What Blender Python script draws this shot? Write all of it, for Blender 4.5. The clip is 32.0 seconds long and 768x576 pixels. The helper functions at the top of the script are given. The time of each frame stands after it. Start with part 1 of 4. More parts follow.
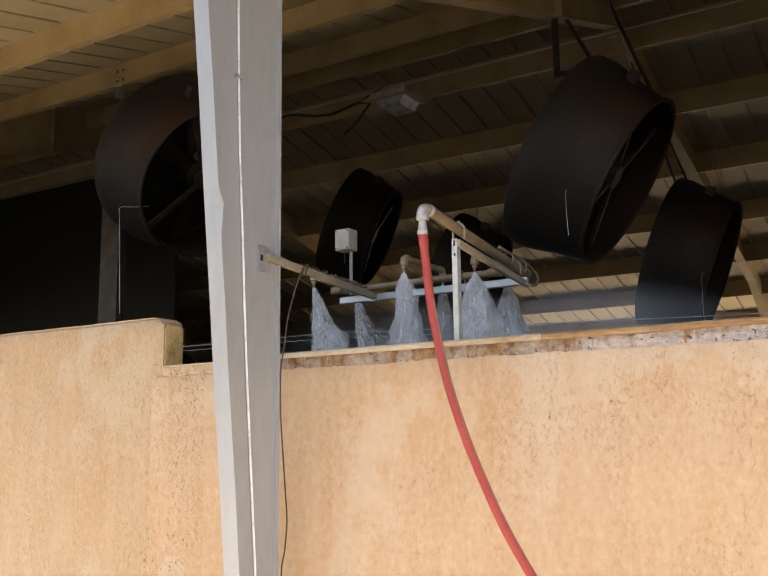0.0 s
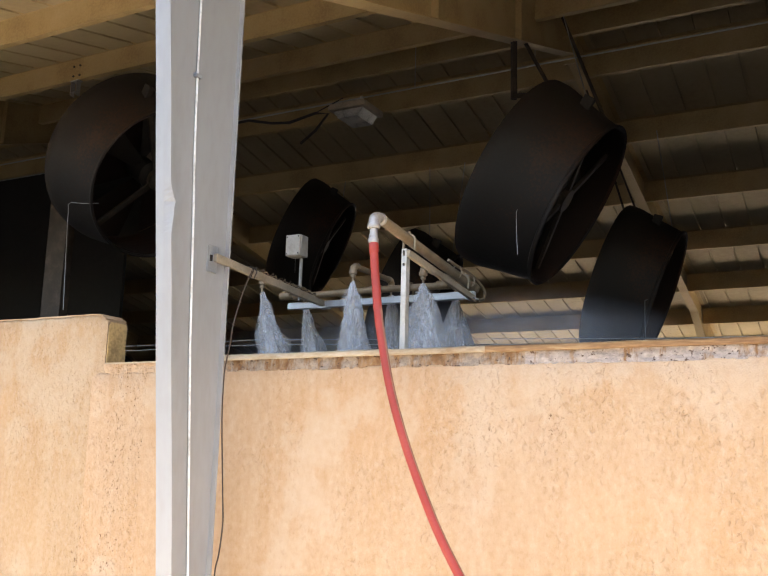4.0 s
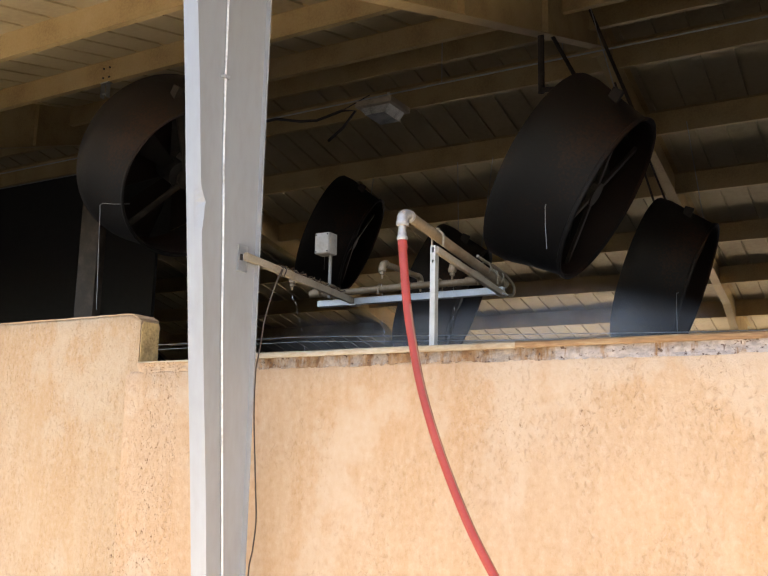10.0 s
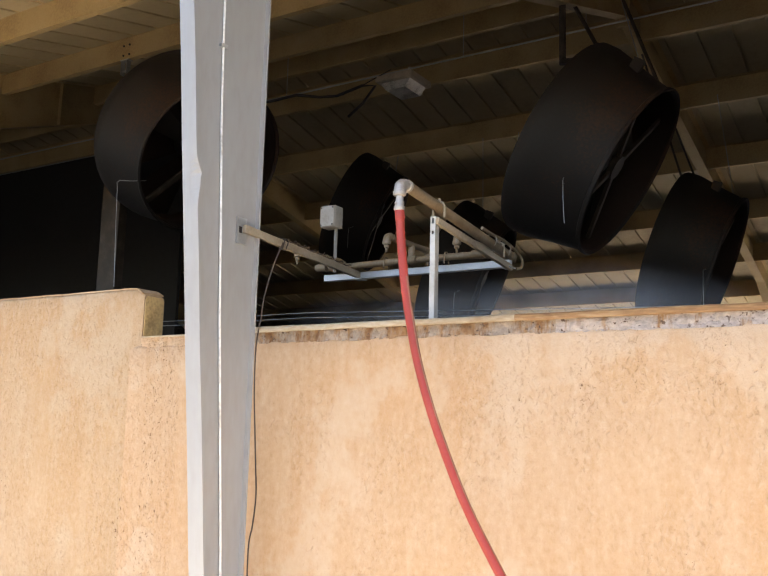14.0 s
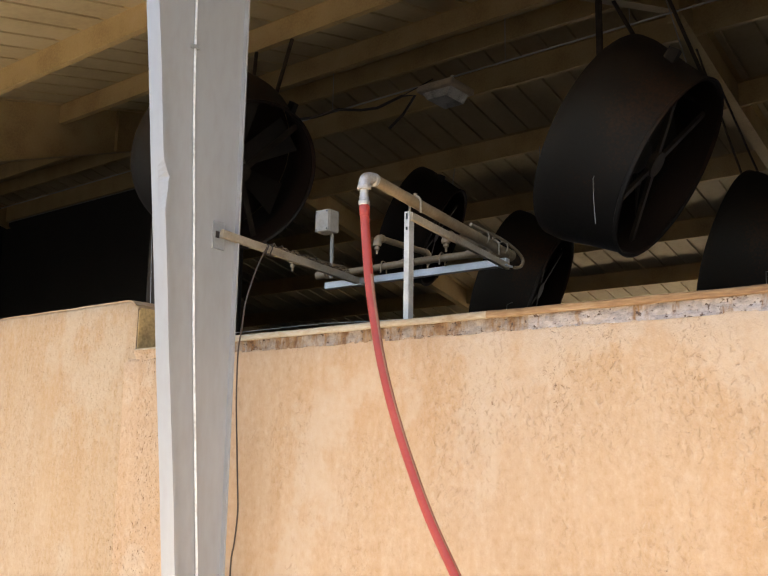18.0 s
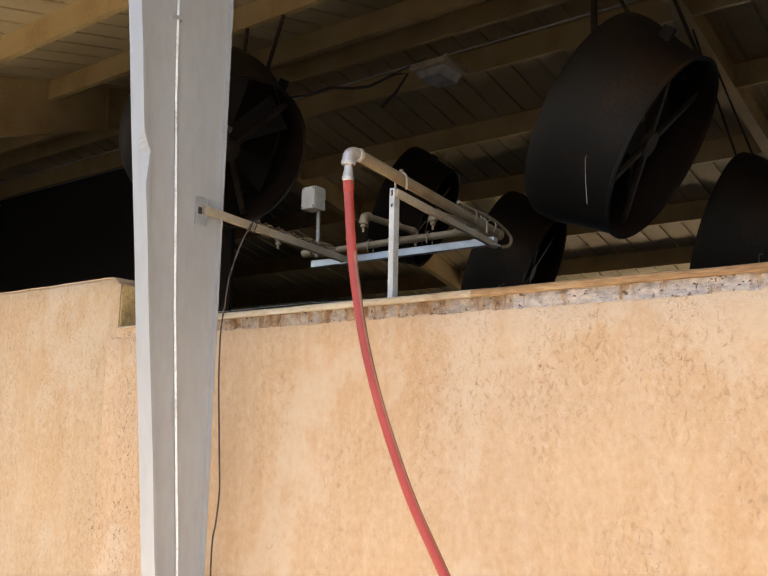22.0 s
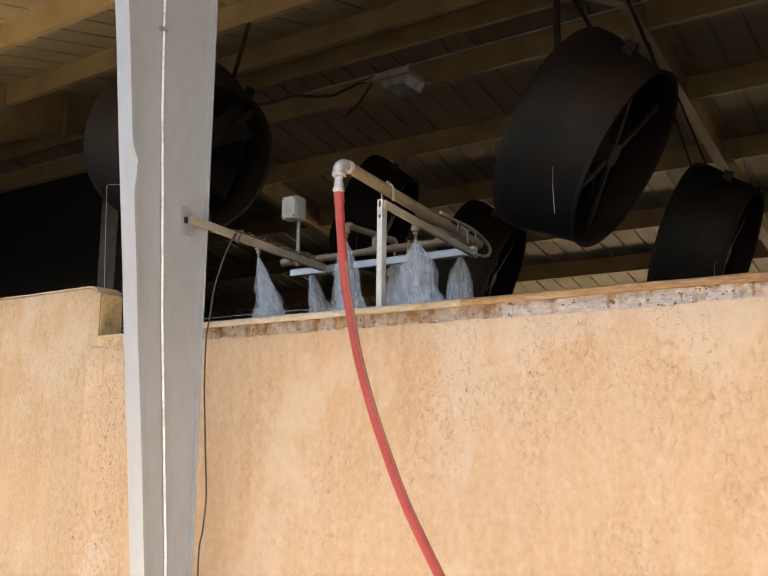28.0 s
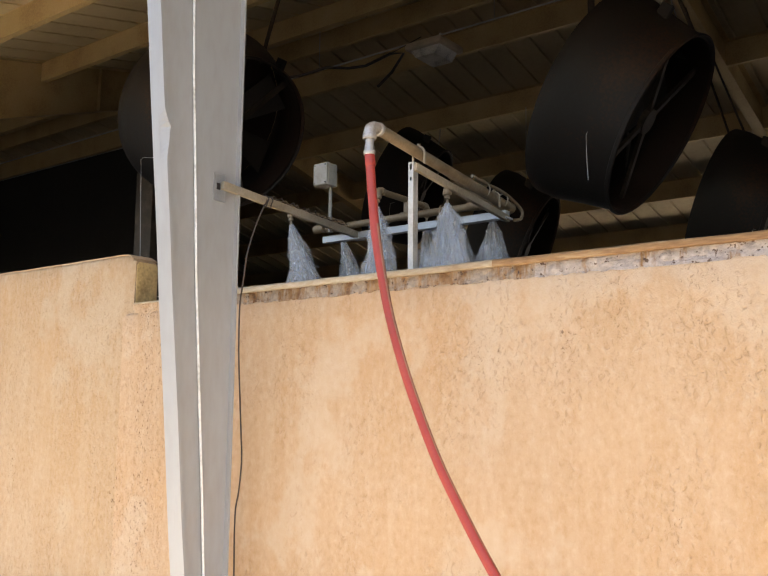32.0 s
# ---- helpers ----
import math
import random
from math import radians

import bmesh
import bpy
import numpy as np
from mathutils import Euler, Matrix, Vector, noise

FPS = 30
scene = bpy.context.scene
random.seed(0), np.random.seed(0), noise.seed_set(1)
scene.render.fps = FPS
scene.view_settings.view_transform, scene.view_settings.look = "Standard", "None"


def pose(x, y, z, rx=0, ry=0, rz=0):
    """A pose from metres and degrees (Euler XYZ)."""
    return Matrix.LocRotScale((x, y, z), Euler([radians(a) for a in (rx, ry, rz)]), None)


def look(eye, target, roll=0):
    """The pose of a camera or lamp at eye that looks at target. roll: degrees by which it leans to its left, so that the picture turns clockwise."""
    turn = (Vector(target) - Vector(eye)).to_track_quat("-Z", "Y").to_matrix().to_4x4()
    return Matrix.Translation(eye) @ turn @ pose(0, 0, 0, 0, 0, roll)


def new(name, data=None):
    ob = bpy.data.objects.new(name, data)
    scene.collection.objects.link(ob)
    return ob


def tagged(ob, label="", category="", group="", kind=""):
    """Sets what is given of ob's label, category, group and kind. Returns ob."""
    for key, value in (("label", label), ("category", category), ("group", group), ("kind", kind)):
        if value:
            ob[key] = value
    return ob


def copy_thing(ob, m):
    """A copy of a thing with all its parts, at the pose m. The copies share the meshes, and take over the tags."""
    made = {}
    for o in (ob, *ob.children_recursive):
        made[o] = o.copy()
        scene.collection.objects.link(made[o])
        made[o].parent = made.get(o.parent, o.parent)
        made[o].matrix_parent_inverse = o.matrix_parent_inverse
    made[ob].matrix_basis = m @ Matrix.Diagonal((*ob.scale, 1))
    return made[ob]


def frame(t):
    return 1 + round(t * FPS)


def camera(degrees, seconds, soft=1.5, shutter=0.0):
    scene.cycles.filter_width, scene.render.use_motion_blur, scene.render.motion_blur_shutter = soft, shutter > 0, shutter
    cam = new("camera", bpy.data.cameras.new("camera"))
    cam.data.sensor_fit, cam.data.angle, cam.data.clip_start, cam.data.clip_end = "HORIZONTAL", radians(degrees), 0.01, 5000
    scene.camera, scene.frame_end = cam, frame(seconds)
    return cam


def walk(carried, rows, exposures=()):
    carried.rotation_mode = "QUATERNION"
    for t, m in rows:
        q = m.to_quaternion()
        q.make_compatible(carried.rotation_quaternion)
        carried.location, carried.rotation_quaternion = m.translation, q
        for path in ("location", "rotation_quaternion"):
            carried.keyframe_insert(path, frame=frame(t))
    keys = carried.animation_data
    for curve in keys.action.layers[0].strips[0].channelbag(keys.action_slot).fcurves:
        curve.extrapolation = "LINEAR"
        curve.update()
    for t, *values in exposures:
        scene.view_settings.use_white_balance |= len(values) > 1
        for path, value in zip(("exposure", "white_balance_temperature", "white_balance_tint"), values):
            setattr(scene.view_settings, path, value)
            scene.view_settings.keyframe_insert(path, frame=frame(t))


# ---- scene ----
# ---- path ----
cam = camera(45.80, 32.0, soft=1.3)

# seconds, x, y, z, yaw, pitch, roll
PATH = [
    (0, 1.941, -3.766, 1.739, 31.63, 9.56, -0.71),
    (0.2, 1.947, -3.768, 1.734, 31.72, 10.60, -0.55),
    (0.5, 1.964, -3.777, 1.715, 29.16, 13.14, 0.71),
    (1, 1.975, -3.793, 1.716, 30.16, 12.54, 0.86),
    (1.5, 1.971, -3.787, 1.709, 29.80, 12.27, 1.13),
    (2, 1.978, -3.783, 1.707, 30.25, 11.74, 0.78),
    (2.5, 1.975, -3.776, 1.702, 30.25, 11.33, 0.74),
    (3, 1.964, -3.771, 1.703, 29.31, 11.08, 1.41),
    (3.5, 1.956, -3.773, 1.698, 28.50, 10.40, 1.66),
    (5.5, 1.954, -3.780, 1.706, 28.77, 11.16, 1.28),
    (6, 1.954, -3.779, 1.705, 29.03, 11.06, 1.11),
    (6.5, 1.954, -3.788, 1.706, 29.22, 10.87, 1.39),
    (7, 1.958, -3.801, 1.711, 29.46, 11.17, 1.46),
    (7.5, 1.956, -3.787, 1.704, 29.68, 11.12, 1.28),
    (8, 1.958, -3.783, 1.700, 29.78, 10.61, 1.45),
    (8.5, 1.958, -3.788, 1.694, 29.85, 10.35, 1.15),
    (9, 1.955, -3.783, 1.701, 29.95, 10.13, 1.41),
    (9.5, 1.958, -3.790, 1.702, 30.11, 10.15, 1.32),
    (10, 1.962, -3.790, 1.703, 30.28, 10.21, 1.24),
    (10.5, 1.955, -3.789, 1.703, 30.31, 10.17, 1.19),
    (11, 1.953, -3.787, 1.696, 30.41, 10.05, 1.18),
    (11.5, 1.949, -3.782, 1.693, 30.41, 9.88, 1.29),
    (12, 1.949, -3.782, 1.694, 30.48, 9.68, 1.45),
    (12.5, 1.952, -3.776, 1.694, 30.53, 9.31, 1.40),
    (13, 1.962, -3.760, 1.695, 30.79, 9.24, 1.25),
    (13.5, 2.023, -3.693, 1.689, 31.84, 9.10, 1.27),
    (14, 2.060, -3.613, 1.684, 32.53, 8.94, 1.52),
    (14.5, 2.014, -3.461, 1.693, 33.06, 9.58, 1.04),
    (16.5, 2.246, -2.900, 1.649, 40.35, 10.86, 1.59),
    (17, 2.297, -2.959, 1.646, 40.02, 11.08, 0.60),
    (17.5, 2.341, -3.036, 1.635, 39.31, 10.61, 0.48),
    (18, 2.367, -3.096, 1.635, 38.54, 10.23, 0.90),
    (18.5, 2.357, -3.083, 1.625, 38.07, 9.58, 1.38),
    (19, 2.355, -3.065, 1.633, 37.58, 9.50, 1.61),
    (19.5, 2.364, -3.041, 1.631, 37.83, 9.37, 1.58),
    (20, 2.365, -3.021, 1.628, 37.96, 9.27, 1.40),
    (20.5, 2.365, -3.016, 1.626, 38.03, 8.95, 1.46),
    (21, 2.366, -3.012, 1.628, 38.35, 8.73, 1.44),
    (21.5, 2.368, -3.018, 1.627, 38.42, 8.80, 1.46),
    (22, 2.359, -3.009, 1.631, 38.21, 9.10, 1.26),
    (22.5, 2.358, -2.996, 1.633, 38.15, 9.33, 1.34),
    (23, 2.359, -2.987, 1.633, 38.20, 9.69, 1.42),
    (23.5, 2.361, -2.992, 1.631, 38.15, 9.75, 1.43),
    (24, 2.357, -2.987, 1.625, 37.80, 9.82, 1.50),
    (24.5, 2.345, -2.965, 1.619, 37.63, 9.80, 1.71),
    (25, 2.343, -2.953, 1.617, 37.73, 9.74, 1.65),
    (25.5, 2.338, -2.953, 1.617, 37.66, 9.59, 1.60),
    (27.5, 2.272, -3.136, 1.622, 35.06, 9.51, 1.26),
    (28, 2.273, -3.175, 1.629, 35.01, 9.53, 0.65),
    (28.5, 2.316, -3.185, 1.611, 38.36, 9.42, 0.57),
    (29, 2.310, -3.178, 1.621, 39.55, 10.03, -0.10),
    (29.5, 2.285, -3.189, 1.621, 38.36, 10.09, -0.39),
    (30, 2.280, -3.180, 1.623, 38.04, 10.02, -0.17),
    (30.5, 2.269, -3.188, 1.620, 37.92, 10.13, 0.37),
    (31, 2.292, -3.193, 1.631, 37.86, 10.26, 0.59),
    (31.5, 2.285, -3.186, 1.604, 37.05, 9.06, 0.41),
    (32, 2.280, -3.167, 1.567, 37.16, 8.05, 0.56),
]


def aimed(x, y, z, yaw, pitch, roll):
    return pose(x, y, z, 0, 0, yaw) @ pose(0, 0, 0, 90 + pitch, 0, 0) @ pose(0, 0, 0, 0, 0, roll)


# seconds, stops, kelvin, tint
EXPOSURES = [(0.0, 1.82, 7350, 14), (0.9, 2.12, 7000, 14), (9.0, 2.12, 7000, 14), (14.5, 2.02, 7050, 14), (16.5, 1.96, 7100, 14), (19.0, 1.88, 7300, 14), (32.0, 1.86, 7400, 14)]
walk(cam, [(t, aimed(*row)) for t, *row in PATH], EXPOSURES)
# ---- path end ----

# ---- light ----
SUN_UP, SUN_TURN = 85.0, 170.0
world = bpy.data.worlds.new("sky")
scene.world = world
world.use_nodes = True
wn = world.node_tree
sky = wn.nodes.new("ShaderNodeTexSky")
sky.sky_type, sky.sun_disc = "NISHITA", False
sky.sun_elevation, sky.sun_rotation = radians(SUN_UP), radians(SUN_TURN)
sky.dust_density = 2.0
wn.links.new(sky.outputs[0], wn.nodes["Background"].inputs[0])
wn.nodes["Background"].inputs[1].default_value = 0.15
sun = bpy.data.lights.new("sun", "SUN")
sun.energy, sun.angle, sun.color = 4.5, radians(0.5), (1.0, 0.94, 0.84)
sun_ob = new("sun", sun)
sun_from = Vector((math.sin(radians(SUN_TURN)) * math.cos(radians(SUN_UP)), math.cos(radians(SUN_TURN)) * math.cos(radians(SUN_UP)), math.sin(radians(SUN_UP))))
sun_ob.matrix_world = look(sun_from * 60, (0, 0, 0))

# ---- materials ----


def material(name, base, rough=0.7, metal=0.0, dark=None, light=None, scale=3.0, fine=60.0, amount=0.5, bump=0.1, bump_scale=None, stretch=(1, 1, 1), vary=0.0, world=False):
    """A surface with blotches at a large scale, grain at a fine one, and relief."""
    mat = bpy.data.materials.new(name)
    mat.use_nodes = True
    nt = mat.node_tree
    n, l = nt.nodes, nt.links
    bsdf = n["Principled BSDF"]
    co = n.new("ShaderNodeTexCoord")
    mp = n.new("ShaderNodeMapping")
    mp.inputs["Scale"].default_value = stretch
    if world:
        geo = n.new("ShaderNodeNewGeometry")
        l.new(geo.outputs["Position"], mp.inputs[0])
    else:
        l.new(co.outputs["Object"], mp.inputs[0])
    big = n.new("ShaderNodeTexNoise")
    big.inputs["Scale"].default_value, big.inputs["Detail"].default_value = scale, 6
    l.new(mp.outputs[0], big.inputs[0])
    small = n.new("ShaderNodeTexNoise")
    small.inputs["Scale"].default_value, small.inputs["Detail"].default_value = fine, 4
    l.new(mp.outputs[0], small.inputs[0])
    dark = dark or tuple(c * 0.6 for c in base)
    light = light or tuple(min(1, c * 1.2) for c in base)
    ramp = n.new("ShaderNodeValToRGB")
    e = ramp.color_ramp.elements
    e[0].position, e[0].color = 0.5 - amount * 0.4, (*dark, 1)
    e[1].position, e[1].color = 0.5 + amount * 0.4, (*light, 1)
    mid = e.new(0.5)
    mid.color = (*base, 1)
    add = n.new("ShaderNodeMath")
    add.operation = "MULTIPLY_ADD"
    add.inputs[1].default_value, add.inputs[2].default_value = 0.35, 0.0
    l.new(small.outputs[0], add.inputs[0])
    sub = n.new("ShaderNodeMath")
    sub.operation = "MULTIPLY_ADD"
    sub.inputs[1].default_value = 0.65
    l.new(big.outputs[0], sub.inputs[0])
    l.new(add.outputs[0], sub.inputs[2])
    l.new(sub.outputs[0], ramp.inputs[0])
    out = ramp.outputs[0]
    if vary:
        info = n.new("ShaderNodeObjectInfo")
        hsv = n.new("ShaderNodeHueSaturation")
        mr = n.new("ShaderNodeMapRange")
        mr.inputs[3].default_value, mr.inputs[4].default_value = 1 - vary, 1 + vary
        l.new(info.outputs["Random"], mr.inputs[0])
        l.new(mr.outputs[0], hsv.inputs["Value"])
        l.new(out, hsv.inputs["Color"])
        out = hsv.outputs[0]
    l.new(out, bsdf.inputs["Base Color"])
    bsdf.inputs["Metallic"].default_value = metal
    rr = n.new("ShaderNodeMapRange")
    rr.inputs[3].default_value, rr.inputs[4].default_value = max(0.05, rough - 0.12), min(1, rough + 0.12)
    l.new(small.outputs[0], rr.inputs[0])
    l.new(rr.outputs[0], bsdf.inputs["Roughness"])
    if bump:
        bp = n.new("ShaderNodeBump")
        bp.inputs["Strength"].default_value, bp.inputs["Distance"].default_value = bump, 0.01
        if bump_scale:
            bn = n.new("ShaderNodeTexNoise")
            bn.inputs["Scale"].default_value, bn.inputs["Detail"].default_value = bump_scale, 5
            l.new(mp.outputs[0], bn.inputs[0])
            l.new(bn.outputs[0], bp.inputs["Height"])
        else:
            l.new(small.outputs[0], bp.inputs["Height"])
        l.new(bp.outputs[0], bsdf.inputs["Normal"])
    return mat


def plaster(name, tint=(1, 1, 1), extra=0.0):
    """Hand-thrown orange plaster: pale worn patches, deeper orange ones, upright trowel marks, pits with their shade in
    the colour.
    """
    mat = bpy.data.materials.new(name)
    mat.use_nodes = True
    n, l = mat.node_tree.nodes, mat.node_tree.links
    bsdf = n["Principled BSDF"]
    co = n.new("ShaderNodeTexCoord")

    def noise_at(scale, detail, stretch, rough=0.55, bend=0.0):
        mp = n.new("ShaderNodeMapping")
        mp.inputs["Scale"].default_value = stretch
        l.new(co.outputs["Object"], mp.inputs[0])
        t = n.new("ShaderNodeTexNoise")
        t.inputs["Scale"].default_value, t.inputs["Detail"].default_value, t.inputs["Roughness"].default_value = scale, detail, rough
        t.inputs["Distortion"].default_value = bend
        l.new(mp.outputs[0], t.inputs[0])
        return t.outputs[0]

    def ramp(value, stops):
        r = n.new("ShaderNodeValToRGB")
        e = r.color_ramp.elements
        e[0].position, e[0].color = stops[0][0], (*stops[0][1], 1)
        e[1].position, e[1].color = stops[-1][0], (*stops[-1][1], 1)
        for p, c in stops[1:-1]:
            e.new(p).color = (*c, 1)
        l.new(value, r.inputs[0])
        return r.outputs[0]

    def mix(fac, x, y, mode="MIX"):
        m = n.new("ShaderNodeMix")
        m.data_type, m.blend_type = "RGBA", mode
        if isinstance(fac, float):
            m.inputs[0].default_value = fac
        else:
            l.new(fac, m.inputs[0])
        l.new(x, m.inputs[6])
        l.new(y, m.inputs[7])
        return m.outputs[2]

    blot = ramp(noise_at(0.9, 5, (1, 1, 0.8)), [(0.40, (0.472, 0.285, 0.140)), (0.5, (0.483, 0.320, 0.178)), (0.60, (0.490, 0.344, 0.214))])
    fleck = ramp(noise_at(30.0, 8, (1.1, 1, 0.8), 0.7), [(0.38, (0.387, 0.233, 0.117)), (0.47, (0.472, 0.310, 0.178)), (0.53, (0.490, 0.331, 0.199)), (0.62, (0.557, 0.411, 0.282))])
    col = mix(0.45, blot, fleck)
    drip = ramp(noise_at(6.0, 6, (1.8, 1, 0.3), 0.6), [(0.40, (0.445, 0.267, 0.131)), (0.5, (0.483, 0.318, 0.184)), (0.60, (0.519, 0.382, 0.257))])
    col = mix(0.24, col, drip)
    # pale worn patches with a trowelled edge
    worn = ramp(noise_at(1.5, 8, (1, 1, 0.8), 0.62), [(0.525, (0, 0, 0)), (0.565, (0.7, 0.7, 0.7)), (0.66, (1, 1, 1))])
    pale = ramp(noise_at(26, 5, (1, 1, 0.8)), [(0.3, (0.496, 0.360, 0.230)), (0.7, (0.530, 0.405, 0.282))])
    col = mix(worn, col, mix(0.85, col, pale))
    # rough stretches: gouges, curls and pits, thickest on the wall beside the column
    sep = n.new("ShaderNodeSeparateXYZ")
    l.new(co.outputs["Object"], sep.inputs[0])
    near = n.new("ShaderNodeMath")
    near.operation = "COMPARE"
    near.inputs[1].default_value, near.inputs[2].default_value = -1.68, 0.13
    l.new(sep.outputs[0], near.inputs[0])
    half = n.new("ShaderNodeMath")
    half.operation = "MULTIPLY_ADD"
    half.inputs[1].default_value = 0.17
    l.new(near.outputs[0], half.inputs[0])
    l.new(noise_at(2.4, 5, (1.2, 1, 0.6), 0.62), half.inputs[2])
    rough_at = ramp(half.outputs[0], [(0.43 - extra, (0, 0, 0)), (0.57 - extra, (1, 1, 1))])
    pit_at = ramp(half.outputs[0], [(0.60, (0, 0, 0)), (0.68, (1, 1, 1))])
    gouge_noise = noise_at(46, 3, (1.15, 1, 0.75), 0.6, 0.6)
    gouges = ramp(gouge_noise, [(0.35, (1, 1, 1)), (0.43, (0, 0, 0))])
    gouge_mask = mix(1.0, gouges, rough_at, "MULTIPLY")
    pits = ramp(noise_at(62, 4, (1.0, 1, 0.8), 0.7, 0.6), [(0.355, (1, 1, 1)), (0.395, (0, 0, 0))])
    pit_mask = mix(1.0, pits, pit_at, "MULTIPLY")
    stray = ramp(noise_at(21, 3, (1.2, 1, 0.7), 0.6, 0.5), [(0.215, (1, 1, 1)), (0.235, (0, 0, 0))])
    # shade of the relief put into the colour: dark hollows, pale ridges
    tan = n.new("ShaderNodeRGB")
    tan.outputs[0].default_value = (0.315, 0.170, 0.076, 1)
    soft = n.new("ShaderNodeMath")
    soft.operation = "MULTIPLY"
    soft.inputs[1].default_value = 0.30
    l.new(gouge_mask, soft.inputs[0])
    col = mix(soft.outputs[0], col, tan.outputs[0])
    ridges = mix(1.0, ramp(gouge_noise, [(0.58, (0, 0, 0)), (0.68, (0.55, 0.55, 0.55))]), rough_at, "MULTIPLY")
    col = mix(ridges, col, pale)
    brown = n.new("ShaderNodeRGB")
    brown.outputs[0].default_value = (0.19, 0.098, 0.046, 1)
    col = mix(pit_mask, col, brown.outputs[0])
    col = mix(stray, col, brown.outputs[0])
    coat = n.new("ShaderNodeRGB")
    coat.outputs[0].default_value = (*tint, 1)
    col = mix(1.0, col, coat.outputs[0], "MULTIPLY")
    l.new(col, bsdf.inputs["Base Color"])
    bsdf.inputs["Roughness"].default_value = 0.92
    height = mix(0.30, noise_at(10, 8, (1.1, 1, 0.8), 0.68), noise_at(75, 6, (1, 1, 0.85), 0.75))
    height = mix(0.40, height, mix(1.0, gouge_noise, rough_at, "MULTIPLY"))
    height = mix(0.09, height, gouge_mask, "SUBTRACT")
    height = mix(0.35, height, pit_mask, "SUBTRACT")
    bp = n.new("ShaderNodeBump")
    bp.inputs["Strength"].default_value, bp.inputs["Distance"].default_value = 1.0, 0.017
    l.new(height, bp.inputs["Height"])
    l.new(bp.outputs[0], bsdf.inputs["Normal"])
    return mat


def mortar(name, rust, pale):
    """A broken mortar bed: pale lime with rust runs down it, dark holes and a rough face."""
    mat = bpy.data.materials.new(name)
    mat.use_nodes = True
    n, l = mat.node_tree.nodes, mat.node_tree.links
    bsdf = n["Principled BSDF"]
    co = n.new("ShaderNodeTexCoord")

    def grain(scale, detail, stretch, stops):
        mp = n.new("ShaderNodeMapping")
        mp.inputs["Scale"].default_value = stretch
        l.new(co.outputs["Object"], mp.inputs[0])
        t = n.new("ShaderNodeTexNoise")
        t.inputs["Scale"].default_value, t.inputs["Detail"].default_value, t.inputs["Roughness"].default_value = scale, detail, 0.68
        l.new(mp.outputs[0], t.inputs[0])
        r = n.new("ShaderNodeValToRGB")
        e = r.color_ramp.elements
        e[0].position, e[0].color = stops[0][0], (*stops[0][1], 1)
        e[1].position, e[1].color = stops[1][0], (*stops[1][1], 1)
        l.new(t.outputs[0], r.inputs[0])
        return r.outputs[0], t.outputs[0]

    def over(fac, x, y):
        m = n.new("ShaderNodeMix")
        m.data_type = "RGBA"
        l.new(fac, m.inputs[0])
        l.new(x, m.inputs[6])
        l.new(y, m.inputs[7])
        return m.outputs[2]

    lime, lime_h = grain(28, 8, (1, 1, 1), [(0.34, tuple(c * 0.62 for c in pale)), (0.62, pale)])
    runs, _ = grain(11, 6, (1, 1, 0.28), [(rust, (0, 0, 0)), (rust + 0.10, (1, 1, 1))])
    brown, _ = grain(24, 5, (1, 1, 0.6), [(0.35, (0.15, 0.07, 0.026)), (0.65, (0.30, 0.18, 0.088))])
    holes, hole_h = grain(34, 4, (1, 1, 1.2), [(0.36, (1, 1, 1)), (0.41, (0, 0, 0))])
    dark, _ = grain(40, 3, (1, 1, 1), [(0.3, (0.06, 0.035, 0.022)), (0.7, (0.12, 0.075, 0.05))])
    l.new(over(holes, over(runs, lime, brown), dark), bsdf.inputs["Base Color"])
    bsdf.inputs["Roughness"].default_value = 0.95
    bp = n.new("ShaderNodeBump")
    bp.inputs["Strength"].default_value, bp.inputs["Distance"].default_value = 0.9, 0.010
    l.new(hole_h, bp.inputs["Height"])
    l.new(bp.outputs[0], bsdf.inputs["Normal"])
    return mat


def water(name, cover, grain, tint=(0.86, 0.9, 0.95), low=0.33, high=0.68):
    """Spray: white drops with clear air between them."""
    mat = bpy.data.materials.new(name)
    mat.use_nodes = True
    n, l = mat.node_tree.nodes, mat.node_tree.links
    bsdf = n["Principled BSDF"]
    bsdf.inputs["Base Color"].default_value = (*tint, 1)
    bsdf.inputs["Roughness"].default_value = 0.35
    clear = n.new("ShaderNodeBsdfTransparent")
    mixer = n.new("ShaderNodeMixShader")
    co = n.new("ShaderNodeTexCoord")
    mp = n.new("ShaderNodeMapping")
    mp.inputs["Scale"].default_value = (1, 1, 0.4)
    l.new(co.outputs["Object"], mp.inputs[0])
    t = n.new("ShaderNodeTexNoise")
    t.inputs["Scale"].default_value, t.inputs["Detail"].default_value, t.inputs["Roughness"].default_value = grain, 5, 0.7
    l.new(mp.outputs[0], t.inputs[0])
    mr = n.new("ShaderNodeMapRange")
    mr.inputs[1].default_value, mr.inputs[2].default_value = low, high
    mr.inputs[3].default_value, mr.inputs[4].default_value = 0.0, cover
    l.new(t.outputs[0], mr.inputs[0])
    l.new(mr.outputs[0], mixer.inputs[0])
    l.new(clear.outputs[0], mixer.inputs[1])
    l.new(bsdf.outputs[0], mixer.inputs[2])
    l.new(mixer.outputs[0], n["Material Output"].inputs[0])
    return mat


